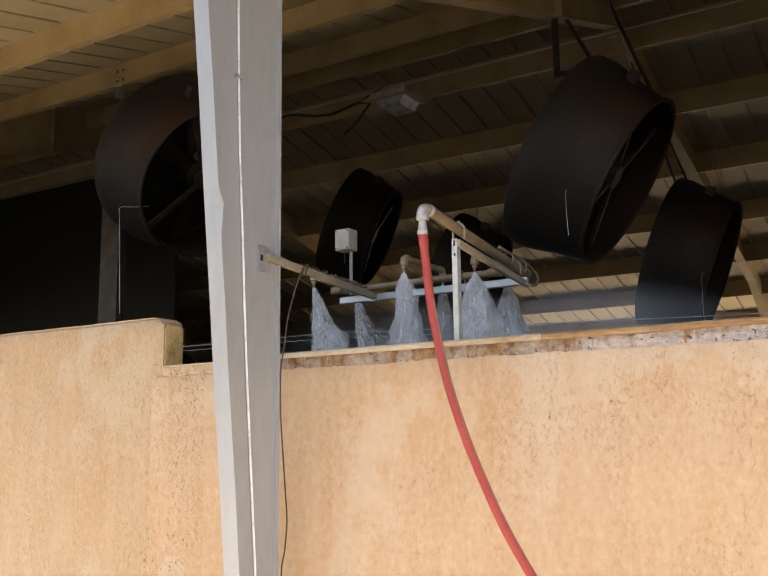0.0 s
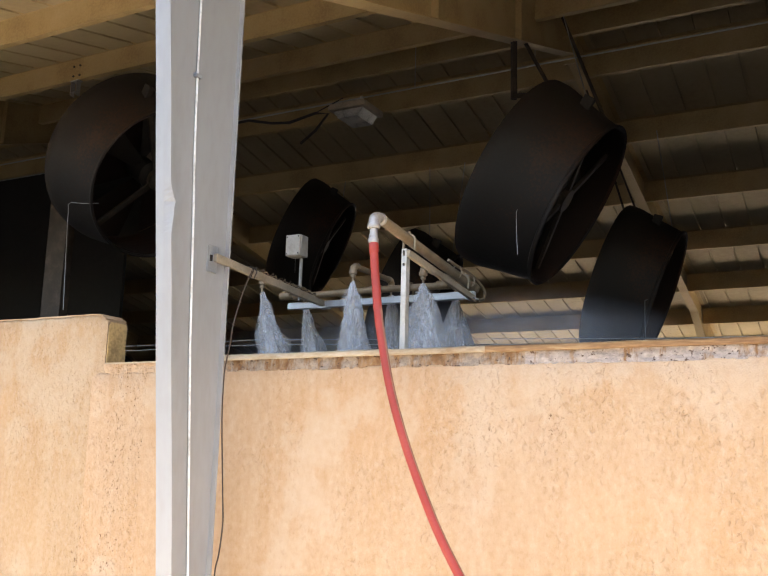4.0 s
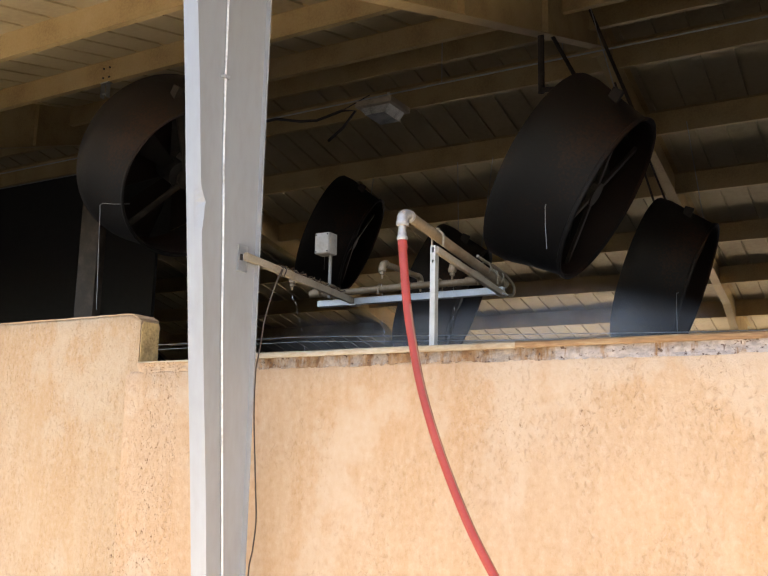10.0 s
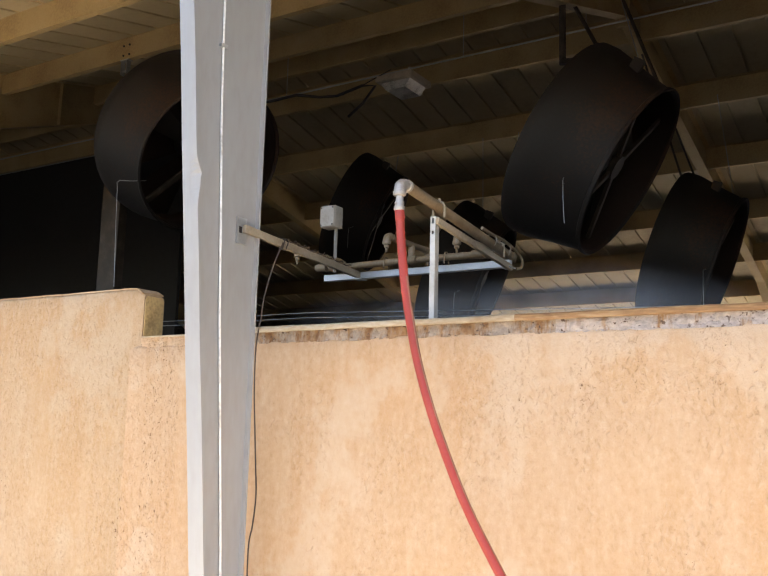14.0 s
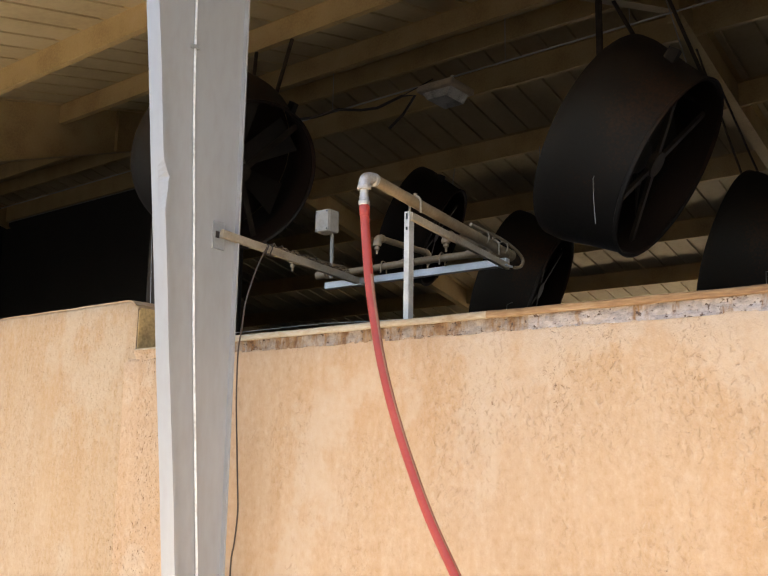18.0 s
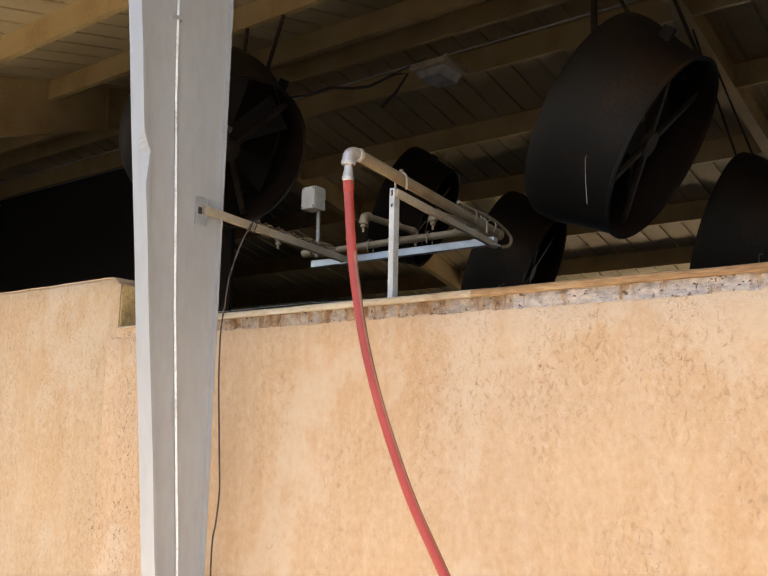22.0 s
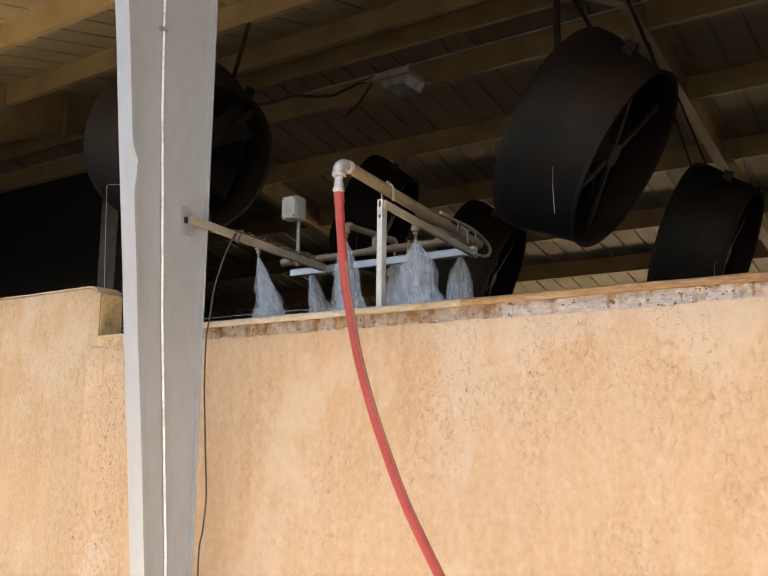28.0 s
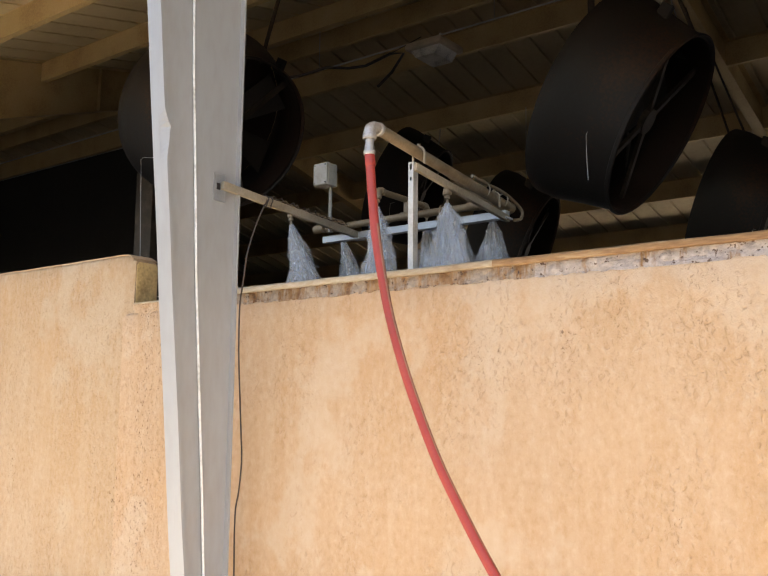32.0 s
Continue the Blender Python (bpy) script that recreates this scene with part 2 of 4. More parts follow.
PLASTER = plaster("plaster")
OLD_PLASTER = plaster("older_tan_plaster", (0.905, 0.915, 0.885), 0.06)
STEEL_GREY = material("grey_paint", (0.329, 0.331, 0.323), 0.5, dark=(0.280, 0.269, 0.251), light=(0.359, 0.369, 0.373), scale=1.6, fine=25, amount=0.7, bump=0.03, stretch=(1, 1, 0.35))
CREAM = material("cream_paint", (0.46, 0.335, 0.155), 0.6, dark=(0.29, 0.18, 0.075), light=(0.52, 0.395, 0.22), scale=2, fine=40, amount=0.6, bump=0.03)
SHEET = material("roof_sheet", (0.44, 0.355, 0.21), 0.65, dark=(0.30, 0.225, 0.125), light=(0.50, 0.42, 0.27), scale=0.9, fine=14, amount=0.7, bump=0.02)
RUSTY = material("rusty_sill", (0.27, 0.15, 0.062), 0.8, dark=(0.13, 0.055, 0.018), light=(0.43, 0.31, 0.17), scale=4, fine=40, amount=0.42, bump=0.3, stretch=(0.45, 1, 3))
PALE_COURSE = mortar("pale_course", 0.525, (0.42, 0.355, 0.305))
SILL = material("worn_sill", (0.40, 0.315, 0.205), 0.75, dark=(0.26, 0.17, 0.09), light=(0.50, 0.44, 0.345), scale=2.2, fine=30, amount=0.45, bump=0.2, stretch=(1, 1, 3))
# yellowed coat, with the light on the end face added to its base colour
LIT_YELLOW_COAT = material("yellowed_plaster", (0.650, 0.451, 0.198), 0.9, dark=(0.32, 0.21, 0.09), light=(0.58, 0.47, 0.27), scale=7, fine=60, amount=0.5, bump=0.3)
COURSE = mortar("bare_course", 0.44, (0.36, 0.285, 0.215))
DULL_GALV = material("dull_galvanised", (0.47, 0.45, 0.41), 0.42, 0.4, dark=(0.30, 0.27, 0.22), scale=10, fine=90, amount=0.6, bump=0.04)
PAINT_WHITE = material("white_conduit_paint", (0.80, 0.81, 0.79), 0.4, dark=(0.50, 0.50, 0.47), scale=6, fine=60, amount=0.4)
GALV = material("galvanised_steel", (0.43, 0.44, 0.44), 0.42, 0.55, dark=(0.36, 0.36, 0.34), scale=10, fine=90, amount=0.6, bump=0.03)
STRUT = material("dusty_channel", (0.29, 0.235, 0.16), 0.55, 0.1, dark=(0.16, 0.11, 0.065), light=(0.40, 0.34, 0.26), scale=7, fine=80, amount=0.6, bump=0.05)
PIPE = material("dusty_pipe", (0.225, 0.160, 0.092), 0.5, 0.25, dark=(0.11, 0.070, 0.035), light=(0.33, 0.26, 0.175), scale=8, fine=80, amount=0.7, bump=0.06)
FITTING = material("zinc_fitting", (0.42, 0.385, 0.34), 0.42, 0.5, dark=(0.27, 0.19, 0.135), scale=25, fine=120, amount=0.7, bump=0.1)
BLACK = material("black_housing", (0.017, 0.012, 0.010), 0.65, dark=(0.012, 0.010, 0.009), light=(0.075, 0.030, 0.014), scale=1.1, fine=40, amount=0.45, bump=0.05)
BROWN = material("rusty_fan_throat", (0.028, 0.014, 0.009), 0.7, dark=(0.025, 0.014, 0.01), light=(0.045, 0.022, 0.013), scale=3, fine=40, amount=0.7, bump=0.1)
FAN_STEEL = material("dull_fan_steel", (0.034, 0.028, 0.023), 0.7, 0.0, scale=6, fine=60, amount=0.6, bump=0.05)
STRUT_DARK = material("dusty_fan_strut", (0.055, 0.040, 0.028), 0.6, 0.2, dark=(0.035, 0.025, 0.018), light=(0.12, 0.09, 0.065), scale=6, fine=60, amount=0.6, bump=0.05)
RED = material("red_hose", (0.33, 0.034, 0.022), 0.48, dark=(0.25, 0.035, 0.02), light=(0.37, 0.06, 0.036), scale=7, fine=120, amount=0.6, bump=0.05)
# very pale surface of the added strips that reflect sun up to the roof
BOUNCE_STRIP = material("pale_apron", (0.74, 0.67, 0.55), 0.95, scale=0.8, fine=14, amount=0.6, bump=0.2)
HOSE_STRIPE = material("hose_stripe", (0.27, 0.115, 0.065), 0.5, scale=7, fine=120, amount=0.6, bump=0.05)
# ground and floor are out of view, near black so they bounce little light
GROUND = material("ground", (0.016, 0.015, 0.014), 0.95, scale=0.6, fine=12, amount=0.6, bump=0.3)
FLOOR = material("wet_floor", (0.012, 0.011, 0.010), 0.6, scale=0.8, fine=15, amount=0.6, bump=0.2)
# near-black walls added to keep light out of the shed
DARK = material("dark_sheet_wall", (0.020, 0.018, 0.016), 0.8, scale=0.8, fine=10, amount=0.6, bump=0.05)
BROWN_CABLE = material("brown_cable", (0.055, 0.032, 0.020), 0.6, scale=20, fine=90)
CABLE = material("cable", (0.03, 0.022, 0.018), 0.5, scale=20, fine=90)
WHITE = material("white_plastic", (0.66, 0.66, 0.63), 0.4, dark=(0.5, 0.49, 0.45), scale=6, fine=60, amount=0.4)
BOXGREY = material("grey_box", (0.27, 0.25, 0.215), 0.6, dark=(0.19, 0.16, 0.12), scale=9, fine=70, amount=0.5)
DIFFUSER = material("lamp_glass", (0.80, 0.80, 0.76), 0.2, scale=6, fine=60, amount=0.3)
DIFFUSER.node_tree.nodes["Principled BSDF"].inputs["Transmission Weight"].default_value = 0.3
# warm light from below is put into the case's cream colour
LAMP_CASE = material("dusty_lamp_case", (0.50, 0.42, 0.31), 0.5, dark=(0.36, 0.28, 0.19), scale=6, fine=60, amount=0.4)
VEIL = water("spray_veil", 0.52, 24, (0.95, 0.95, 0.95), 0.05, 1.0)
VEIL_THIN = water("thin_spray_veil", 0.30, 16, (0.95, 0.95, 0.95), 0.1, 1.0)
DROPS = water("spray_drops", 1.0, 60, (0.96, 0.94, 0.91))

# ---- shapes ----


def finish(bm, name, mat, smooth=False):
    bmesh.ops.recalc_face_normals(bm, faces=bm.faces)
    me = bpy.data.meshes.new(name)
    bm.to_mesh(me)
    bm.free()
    me.materials.append(mat)
    if smooth:
        for p in me.polygons:
            p.use_smooth = True
        me.set_sharp_from_angle(angle=radians(40))
    return me


def part(name, bm, mat, parent=None, label="", smooth=False, kind=""):
    ob = new(name, finish(bm, name, mat, smooth))
    if parent is not None:
        ob.parent = parent
        ob.matrix_parent_inverse = Matrix()
    return tagged(ob, label, kind=kind)


def thing(name, at=(0, 0, 0), label="", category="", group="", kind=""):
    ob = new(name)
    ob.empty_display_size = 0.1
    ob.matrix_basis = at if isinstance(at, Matrix) else Matrix.Translation(at)
    return tagged(ob, label, category, group, kind)


def box(bm, lo, hi, bevel=0.0, m=None):
    lo, hi = Vector(lo), Vector(hi)
    made = bmesh.ops.create_cube(bm, size=1.0)["verts"]
    size, mid = hi - lo, (hi + lo) / 2
    for v in made:
        v.co = Vector((v.co.x * size.x, v.co.y * size.y, v.co.z * size.z)) + mid
    if bevel:
        es = {e for v in made for e in v.link_edges}
        got = bmesh.ops.bevel(bm, geom=list(es), offset=bevel, segments=2, affect="EDGES", profile=0.5)
        made = list({v for f in got["faces"] for v in f.verts} | {v for v in made if v.is_valid})
    if m is not None:
        for v in made:
            v.co = m @ v.co
    return bm


def tube(bm, points, radius, sides=12, caps=True):
    """A round tube along points; radius is one number or one for each point."""
    pts = [Vector(p) for p in points]
    rad = radius if isinstance(radius, (list, tuple)) else [radius] * len(pts)
    rings, side = [], None
    for i, p in enumerate(pts):
        d = (pts[min(i + 1, len(pts) - 1)] - pts[max(i - 1, 0)]).normalized()
        if side is None:
            side = d.orthogonal().normalized()
        side = (side - d * side.dot(d)).normalized()
        up = d.cross(side)
        rings.append([bm.verts.new(p + rad[i] * (math.cos(a) * side + math.sin(a) * up)) for a in (2 * math.pi * k / sides for k in range(sides))])
    for a, b in zip(rings, rings[1:]):
        for k in range(sides):
            bm.faces.new((a[k], a[(k + 1) % sides], b[(k + 1) % sides], b[k]))
    if caps:
        bm.faces.new(rings[0][::-1])
        bm.faces.new(rings[-1])
    return bm


def prism(bm, outline, lo, hi, axis="x"):
    """The outline, two coordinates a point, pushed along an axis from lo to hi."""
    def at(p, s):
        return {"x": (s, p[0], p[1]), "y": (p[0], s, p[1]), "z": (p[0], p[1], s)}[axis]
    a = [bm.verts.new(at(p, lo)) for p in outline]
    b = [bm.verts.new(at(p, hi)) for p in outline]
    n = len(outline)
    for k in range(n):
        bm.faces.new((a[k], a[(k + 1) % n], b[(k + 1) % n], b[k]))
    bm.faces.new(a[::-1])
    bm.faces.new(b)
    return bm


def smooth_line(pts, n=6):
    p = [Vector(pts[0])] + [Vector(q) for q in pts] + [Vector(pts[-1])]
    out = []
    for a, b, c, d in zip(p, p[1:], p[2:], p[3:]):
        for k in range(n):
            t = k / n
            out.append(0.5 * (2 * b + (c - a) * t + (2 * a - 5 * b + 4 * c - d) * t * t + (3 * b - a - 3 * c + d) * t ** 3))
    return out + [p[-1]]


B = bmesh.new


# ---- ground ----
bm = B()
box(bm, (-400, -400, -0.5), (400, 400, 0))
tagged(part("ground", bm, GROUND), "unseen ground around the shed, kept dark to limit bounce light", "ground", kind="structure")
# unseen reflector strips before and behind the shed, sized by the roof's brightness
for x0, x1, y0, y1 in ((-40, 12, -2.9, 0.0), (-8.6, 12, 16.9, 19.8)):
    bm = B()
    box(bm, (x0, y0, -0.1), (x1, y1, 0.012))
    tagged(part("apron", bm, BOUNCE_STRIP), "unseen pale strip added to bounce sunlight under the eaves", "pavement", kind="structure")
# unseen floor, darkened to keep the roof above it dim
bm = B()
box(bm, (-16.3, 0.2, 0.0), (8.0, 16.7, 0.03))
tagged(part("floor", bm, FLOOR), "unseen floor of the shed, kept dark to limit bounce light", "floor", kind="structure")


# ---- outer wall ----
def grid_wall(name, x0, x1, z1, label, end_round=0.0, mat=PLASTER):
    """A plaster wall whose face bulges a little, with a rounded top and end."""
    bm = B()
    nx, prof = int((x1 - x0) / 0.06), []
    top = 0.02
    for z in [0.02 + k * 0.06 for k in range(int((z1 - 0.06) / 0.06))]:
        prof.append((0.0, z))
    prof += [(0.0, z1 - top), (0.006, z1 - 0.007), (0.02, z1), (0.15, z1), (0.164, z1 - 0.007), (0.17, z1 - top), (0.17, 0.02)]
    rows = []
    for i in range(nx + 1):
        x = x0 + (x1 - x0) * i / nx
        row = []
        for y, z in prof:
            w = noise.noise((x * 1.1, z * 1.1, 3.0)) * 0.006 + noise.noise((x * 6, z * 4, 7.0)) * 0.0022
            lift = noise.noise((x * 3, 5.0, 1.0)) * 0.006 if z > z1 - 0.04 else 0.0
            zz = z + lift
            if end_round:
                d = max(0.0, (x - (x1 - end_round)) / end_round)
                if z > z1 - 0.05:
                    zz -= 0.036 * d ** 3
                if y < 0.03:
                    w += 0.016 * d ** 6
            row.append(bm.verts.new((x, y + (w if y < 0.03 else 0), zz)))
        rows.append(row)
    for a, b in zip(rows, rows[1:]):
        for k in range(len(prof) - 1):
            bm.faces.new((a[k], a[k + 1], b[k + 1], b[k]))
    bm.faces.new(rows[0])
    bm.faces.new(rows[-1])
    return tagged(part(name, bm, mat, smooth=True), label, "wall", kind="structure")


wall = grid_wall("wall_front", -1.955, 9.0, 2.128, "orange textured plaster wall with a worn top edge")
high = grid_wall("wall_front_high", -16.4, -1.885, 2.462, "higher tan plaster wall with a rounded end", 0.10, OLD_PLASTER)
bm = B()
rows = []
for i in range(291):
    x = -16.4 + 14.508 * i / 290
    h = noise.noise((x * 3, 5.0, 1.0)) * 0.006 + noise.noise((x * 15, 1.0, 1.0)) * 0.002
    h -= 0.036 * max(0.0, (x + 1.985) / 0.10) ** 3
    w = noise.noise((x * 6, 3.0, 0)) * 0.004
    rows.append([bm.verts.new(p) for p in ((x, 0.004 + w, 2.459 + h), (x, 0.004 + w, 2.467 + h), (x, 0.168, 2.468 + h), (x, 0.168, 2.459 + h))])
for a, b in zip(rows, rows[1:]):
    for k in range(4):
        bm.faces.new((a[k], a[(k + 1) % 4], b[(k + 1) % 4], b[k]))
bm.faces.new(rows[0])
bm.faces.new(rows[-1])
part("capping", bm, OLD_PLASTER, high, "thin rough mortar capping")


# thin coat on the wall's end, coloured brighter to look lit
bm = B()
prism(bm, [(0.022, 2.185), (0.162, 2.185), (0.162, 2.398), (0.150, 2.418), (0.036, 2.418), (0.022, 2.398)], -1.8835, -1.8795)
part("end_face", bm, LIT_YELLOW_COAT, high, "yellowed weathered plaster end face, lightened for the light on it")


def course(x0, x1, mat, label):
    """A ragged bare course between the plaster and the sill."""
    bm = B()
    rows = []
    n = int((x1 - x0) / 0.0125)
    for i in range(n + 1):
        x = x0 + (x1 - x0) * i / n
        row = []
        for k in range(9):
            z = 2.104 + 0.0085 * k
            if k == 0:
                z += noise.noise((x * 9, 0.0, 4.0)) * 0.008 + noise.noise((x * 31, 0.0, 8.0)) * 0.005
            y = 0.004 + noise.noise((x * 14, z * 22, 2.0)) * 0.010 + noise.noise((x * 45, z * 50, 5.0)) * 0.006
            row.append(bm.verts.new((x, max(y, -0.010) if k else 0.03, z)))
        rows.append(row + [bm.verts.new((x, 0.165, 2.172)), bm.verts.new((x, 0.165, 2.105))])
    for a, b in zip(rows, rows[1:]):
        for k in range(11):
            bm.faces.new((a[k], a[(k + 1) % 11], b[(k + 1) % 11], b[k]))
    bm.faces.new(rows[0])
    bm.faces.new(rows[-1])
    part("bare_course", bm, mat, wall, label)


def sill(x0, x1, mat, label):
    """A worn plank on the wall's top."""
    bm = B()
    rows = []
    n = int((x1 - x0) / 0.05)
    for i in range(n + 1):
        x = x0 + (x1 - x0) * i / n
        w = noise.noise((x * 2.5, 0, 0)) * 0.004
        h = noise.noise((x * 4, 2, 0)) * 0.003
        rows.append([bm.verts.new(p) for p in ((x, -0.018 + w, 2.171 + h * 0.5), (x, -0.02 + w, 2.176), (x, -0.02 + w, 2.192 + h), (x, -0.014 + w, 2.199 + h), (x, 0.17, 2.199 + h), (x, 0.17, 2.171))])
    for a, b in zip(rows, rows[1:]):
        for k in range(6):
            bm.faces.new((a[k], a[(k + 1) % 6], b[(k + 1) % 6], b[k]))
    bm.faces.new(rows[0])
    bm.faces.new(rows[-1])
    part("sill", bm, mat, wall, label, smooth=True)


course(-1.88, -1.2, PLASTER, "rough plaster edge under the ledge plank")
course(-1.2, 0.62, COURSE, "broken rust-stained mortar course under the sill")
course(0.62, 9.0, PALE_COURSE, "cracked pale mortar course under the sill")
sill(-1.06, 0.44, SILL, "worn cream sill plank")
sill(0.44, 9.0, RUSTY, "rust-brown stained sill plank")
bm = B()
box(bm, (-1.87, -0.006, 2.171), (-1.065, 0.165, 2.180), 0.003)
part("ledge", bm, SILL, wall, "thin worn ledge plank")

# ---- column ----
COL_X, COL_W = -0.99, 0.095
IN_Y = -0.082


def outer_y(z):
    return -0.262 - 0.106 * z


column = thing("steel_column", (COL_X, 0, 0), "tapered grey steel column with flanges before the plaster wall", "column")
TOP = 4.55
bm = B()
prism(bm, [(outer_y(0), 0), (outer_y(TOP), TOP), (IN_Y - 0.05, TOP), (IN_Y - 0.012, 4.2), (IN_Y - 0.012, 0)], -0.004, 0.004)
part("web", bm, STEEL_GREY, column)
bm = B()
rows = []
for k in range(183):
    z = TOP * k / 182
    dent = max(0.0, min(1.0, (2.97 - z) / 0.10, (z - 2.70) / 0.16))
    dent = dent * dent * (3 - 2 * dent) + (0.35 if 2.86 < z < 2.90 else 0.0)
    y = outer_y(z)
    wob = noise.noise((z * 2.2, 0, 9)) * 0.004
    rows.append([bm.verts.new(p) for p in ((-COL_W / 2, y - 0.012 + wob, z), (0, y - 0.012, z), (COL_W / 2 + 0.004 * dent, y - 0.012 + wob * 1.5 + 0.02 * dent, z), (COL_W / 2 + 0.004 * dent, y + wob * 1.5 + 0.02 * dent, z), (0, y, z), (-COL_W / 2, y + wob, z))])
for a, b in zip(rows, rows[1:]):
    for k in range(6):
        bm.faces.new((a[k], a[(k + 1) % 6], b[(k + 1) % 6], b[k]))
bm.faces.new(rows[0])
bm.faces.new(rows[-1])
part("outer_flange", bm, STEEL_GREY, column, "grey flange with a bent edge")
bm = B()
box(bm, (-0.03, IN_Y - 0.012, 0), (0.03, IN_Y, 4.3), 0.001)
part("inner_flange", bm, STEEL_GREY, column)
bm = B()
run = [(0.014, -0.43, 4.5), (0.014, -0.424, 3.93), (0.015, -0.412, 3.5), (0.014, -0.397, 3.19), (0.015, -0.365, 2.7), (0.014, -0.333, 2.2), (0.015, -0.29, 1.68), (0.014, -0.244, 1.15), (0.014, -0.19, 0.4), (0.014, -0.18, 0.02)]
tube(bm, run, 0.0060, 10)
conduit = part("conduit", bm, PAINT_WHITE, column, "thin white conduit", smooth=True)
for z, y in ((3.575, -0.415), (4.1, -0.427)):
    bm = B()
    box(bm, (0.004, y - 0.022, z - 0.009), (0.028, y + 0.022, z + 0.009), 0.003)
    part("clip", bm, GALV, conduit)
bm = B()
box(bm, (-0.11, outer_y(0) - 0.06, 0.0), (0.11, -0.01, 0.02), 0.002)
part("base_plate", bm, STEEL_GREY, column)
bm = B()
box(bm, (-0.075, IN_Y - 0.03, 4.2), (0.075, IN_Y + 0.02, 4.52), 0.003)
end_plate = part("end_plate", bm, CREAM, column, "cream bolted end plate")
for dy in (-0.052, 0.052):
    for dz in (4.28, 4.44):
        bm = B()
        tube(bm, [(dy, IN_Y - 0.05, dz), (dy, IN_Y + 0.04, dz)], 0.012, 6)
        part("bolt", bm, CREAM, end_plate)
bm = B()
for lo, hi in (((-0.24, 2.60), (-0.166, 2.655)), ((-0.24, 2.69), (-0.166, 2.735)), ((-0.24, 2.655), (-0.225, 2.69)), ((-0.195, 2.655), (-0.166, 2.69))):
    box(bm, (0.005, *lo), (0.012, *hi))
plate = part("bracket_plate", bm, GALV, column, "small galvanised plate with a slot")
bm = B()
box(bm, (0.0045, -0.225, 2.655), (0.006, -0.19, 2.69))
part("slot", bm, CABLE, plate, "dark slot")

# ---- cables on the column ----
cable = thing("brown_cable", (-0.98, -0.02, 0), "thin brown cable hanging down beside the column", "cable")
bm = B()
pts = [(0.015, 0.12, 2.665), (0.03, 0.115, 2.655), (0.032, 0.08, 2.60), (0.03, 0.035, 2.50), (0.022, -0.006, 2.36), (0.010, -0.012, 2.24), (-0.002, -0.012, 2.18), (-0.022, -0.003, 2.09), (-0.022, 0.0, 1.88), (-0.004, 0.0, 1.66), (0.012, 0.0, 1.48), (0.022, 0.0, 1.345), (0.008, 0.0, 1.2), (-0.012, 0.0, 1.08), (-0.004, 0.0, 0.7), (0.0, 0.0, 0.3), (0.0, 0.0, 0.0)]
tube(bm, smooth_line(pts, 4), 0.0040, 8)
part("lead", bm, BROWN_CABLE, cable, smooth=True)

# ---- roof ----
RIDGE_Y, PITCH, RISE = 6.2, 0.232, 5.277
FRAMES = (-16.1, -8.55, -1.0, 6.55)


def soffit(y):
    """The underside of the purlins."""
    return RISE + PITCH * (y if y < RIDGE_Y else 2 * RIDGE_Y - y)


def ribbed(name, ya, yb, label):
    """Ribbed sheeting with its ribs running up the slope."""
    line, x = [], -16.4
    while x < 7.8:
        line += [(x, 0.0), (x + 0.345, 0.0), (x + 0.352, 0.035), (x + 0.388, 0.035), (x + 0.395, 0.0)]
        x += 0.40
    up = 0.2
    verts, faces = [], []
    for x, h in line:
        for y, t in ((ya, 0), (yb, 0), (yb, 0.004), (ya, 0.004)):
            verts.append((x, y, soffit(y) + up + h + t))
    for i in range(len(line) - 1):
        a, b = 4 * i, 4 * i + 4
        faces += [(a, b, b + 1, a + 1), (a + 2, b + 2, b + 3, a + 3), (a + 1, b + 1, b + 2, a + 2), (a + 3, b + 3, b, a)]
    me = bpy.data.meshes.new(name)
    me.from_pydata(verts, [], faces)
    me.materials.append(SHEET)
    return tagged(new(name, me), label, "roof", kind="structure")


ribbed("roof_near", -1.3, RIDGE_Y, "cream ribbed metal roof sheeting seen from below")
ribbed("roof_far", RIDGE_Y, 17.0, "cream ribbed metal roof sheeting seen from below")


def rafter_low(y):
    """The underside of a rafter: deep at the front, shallow past the ridge, deep again at the far eave."""
    if y > RIDGE_Y:
        return soffit(y) - 0.24 - max(0.0, y - 14.2) * 0.28
    return min(4.347 + 0.3466 * y, soffit(y) - 0.22) if y > 0 else 4.347


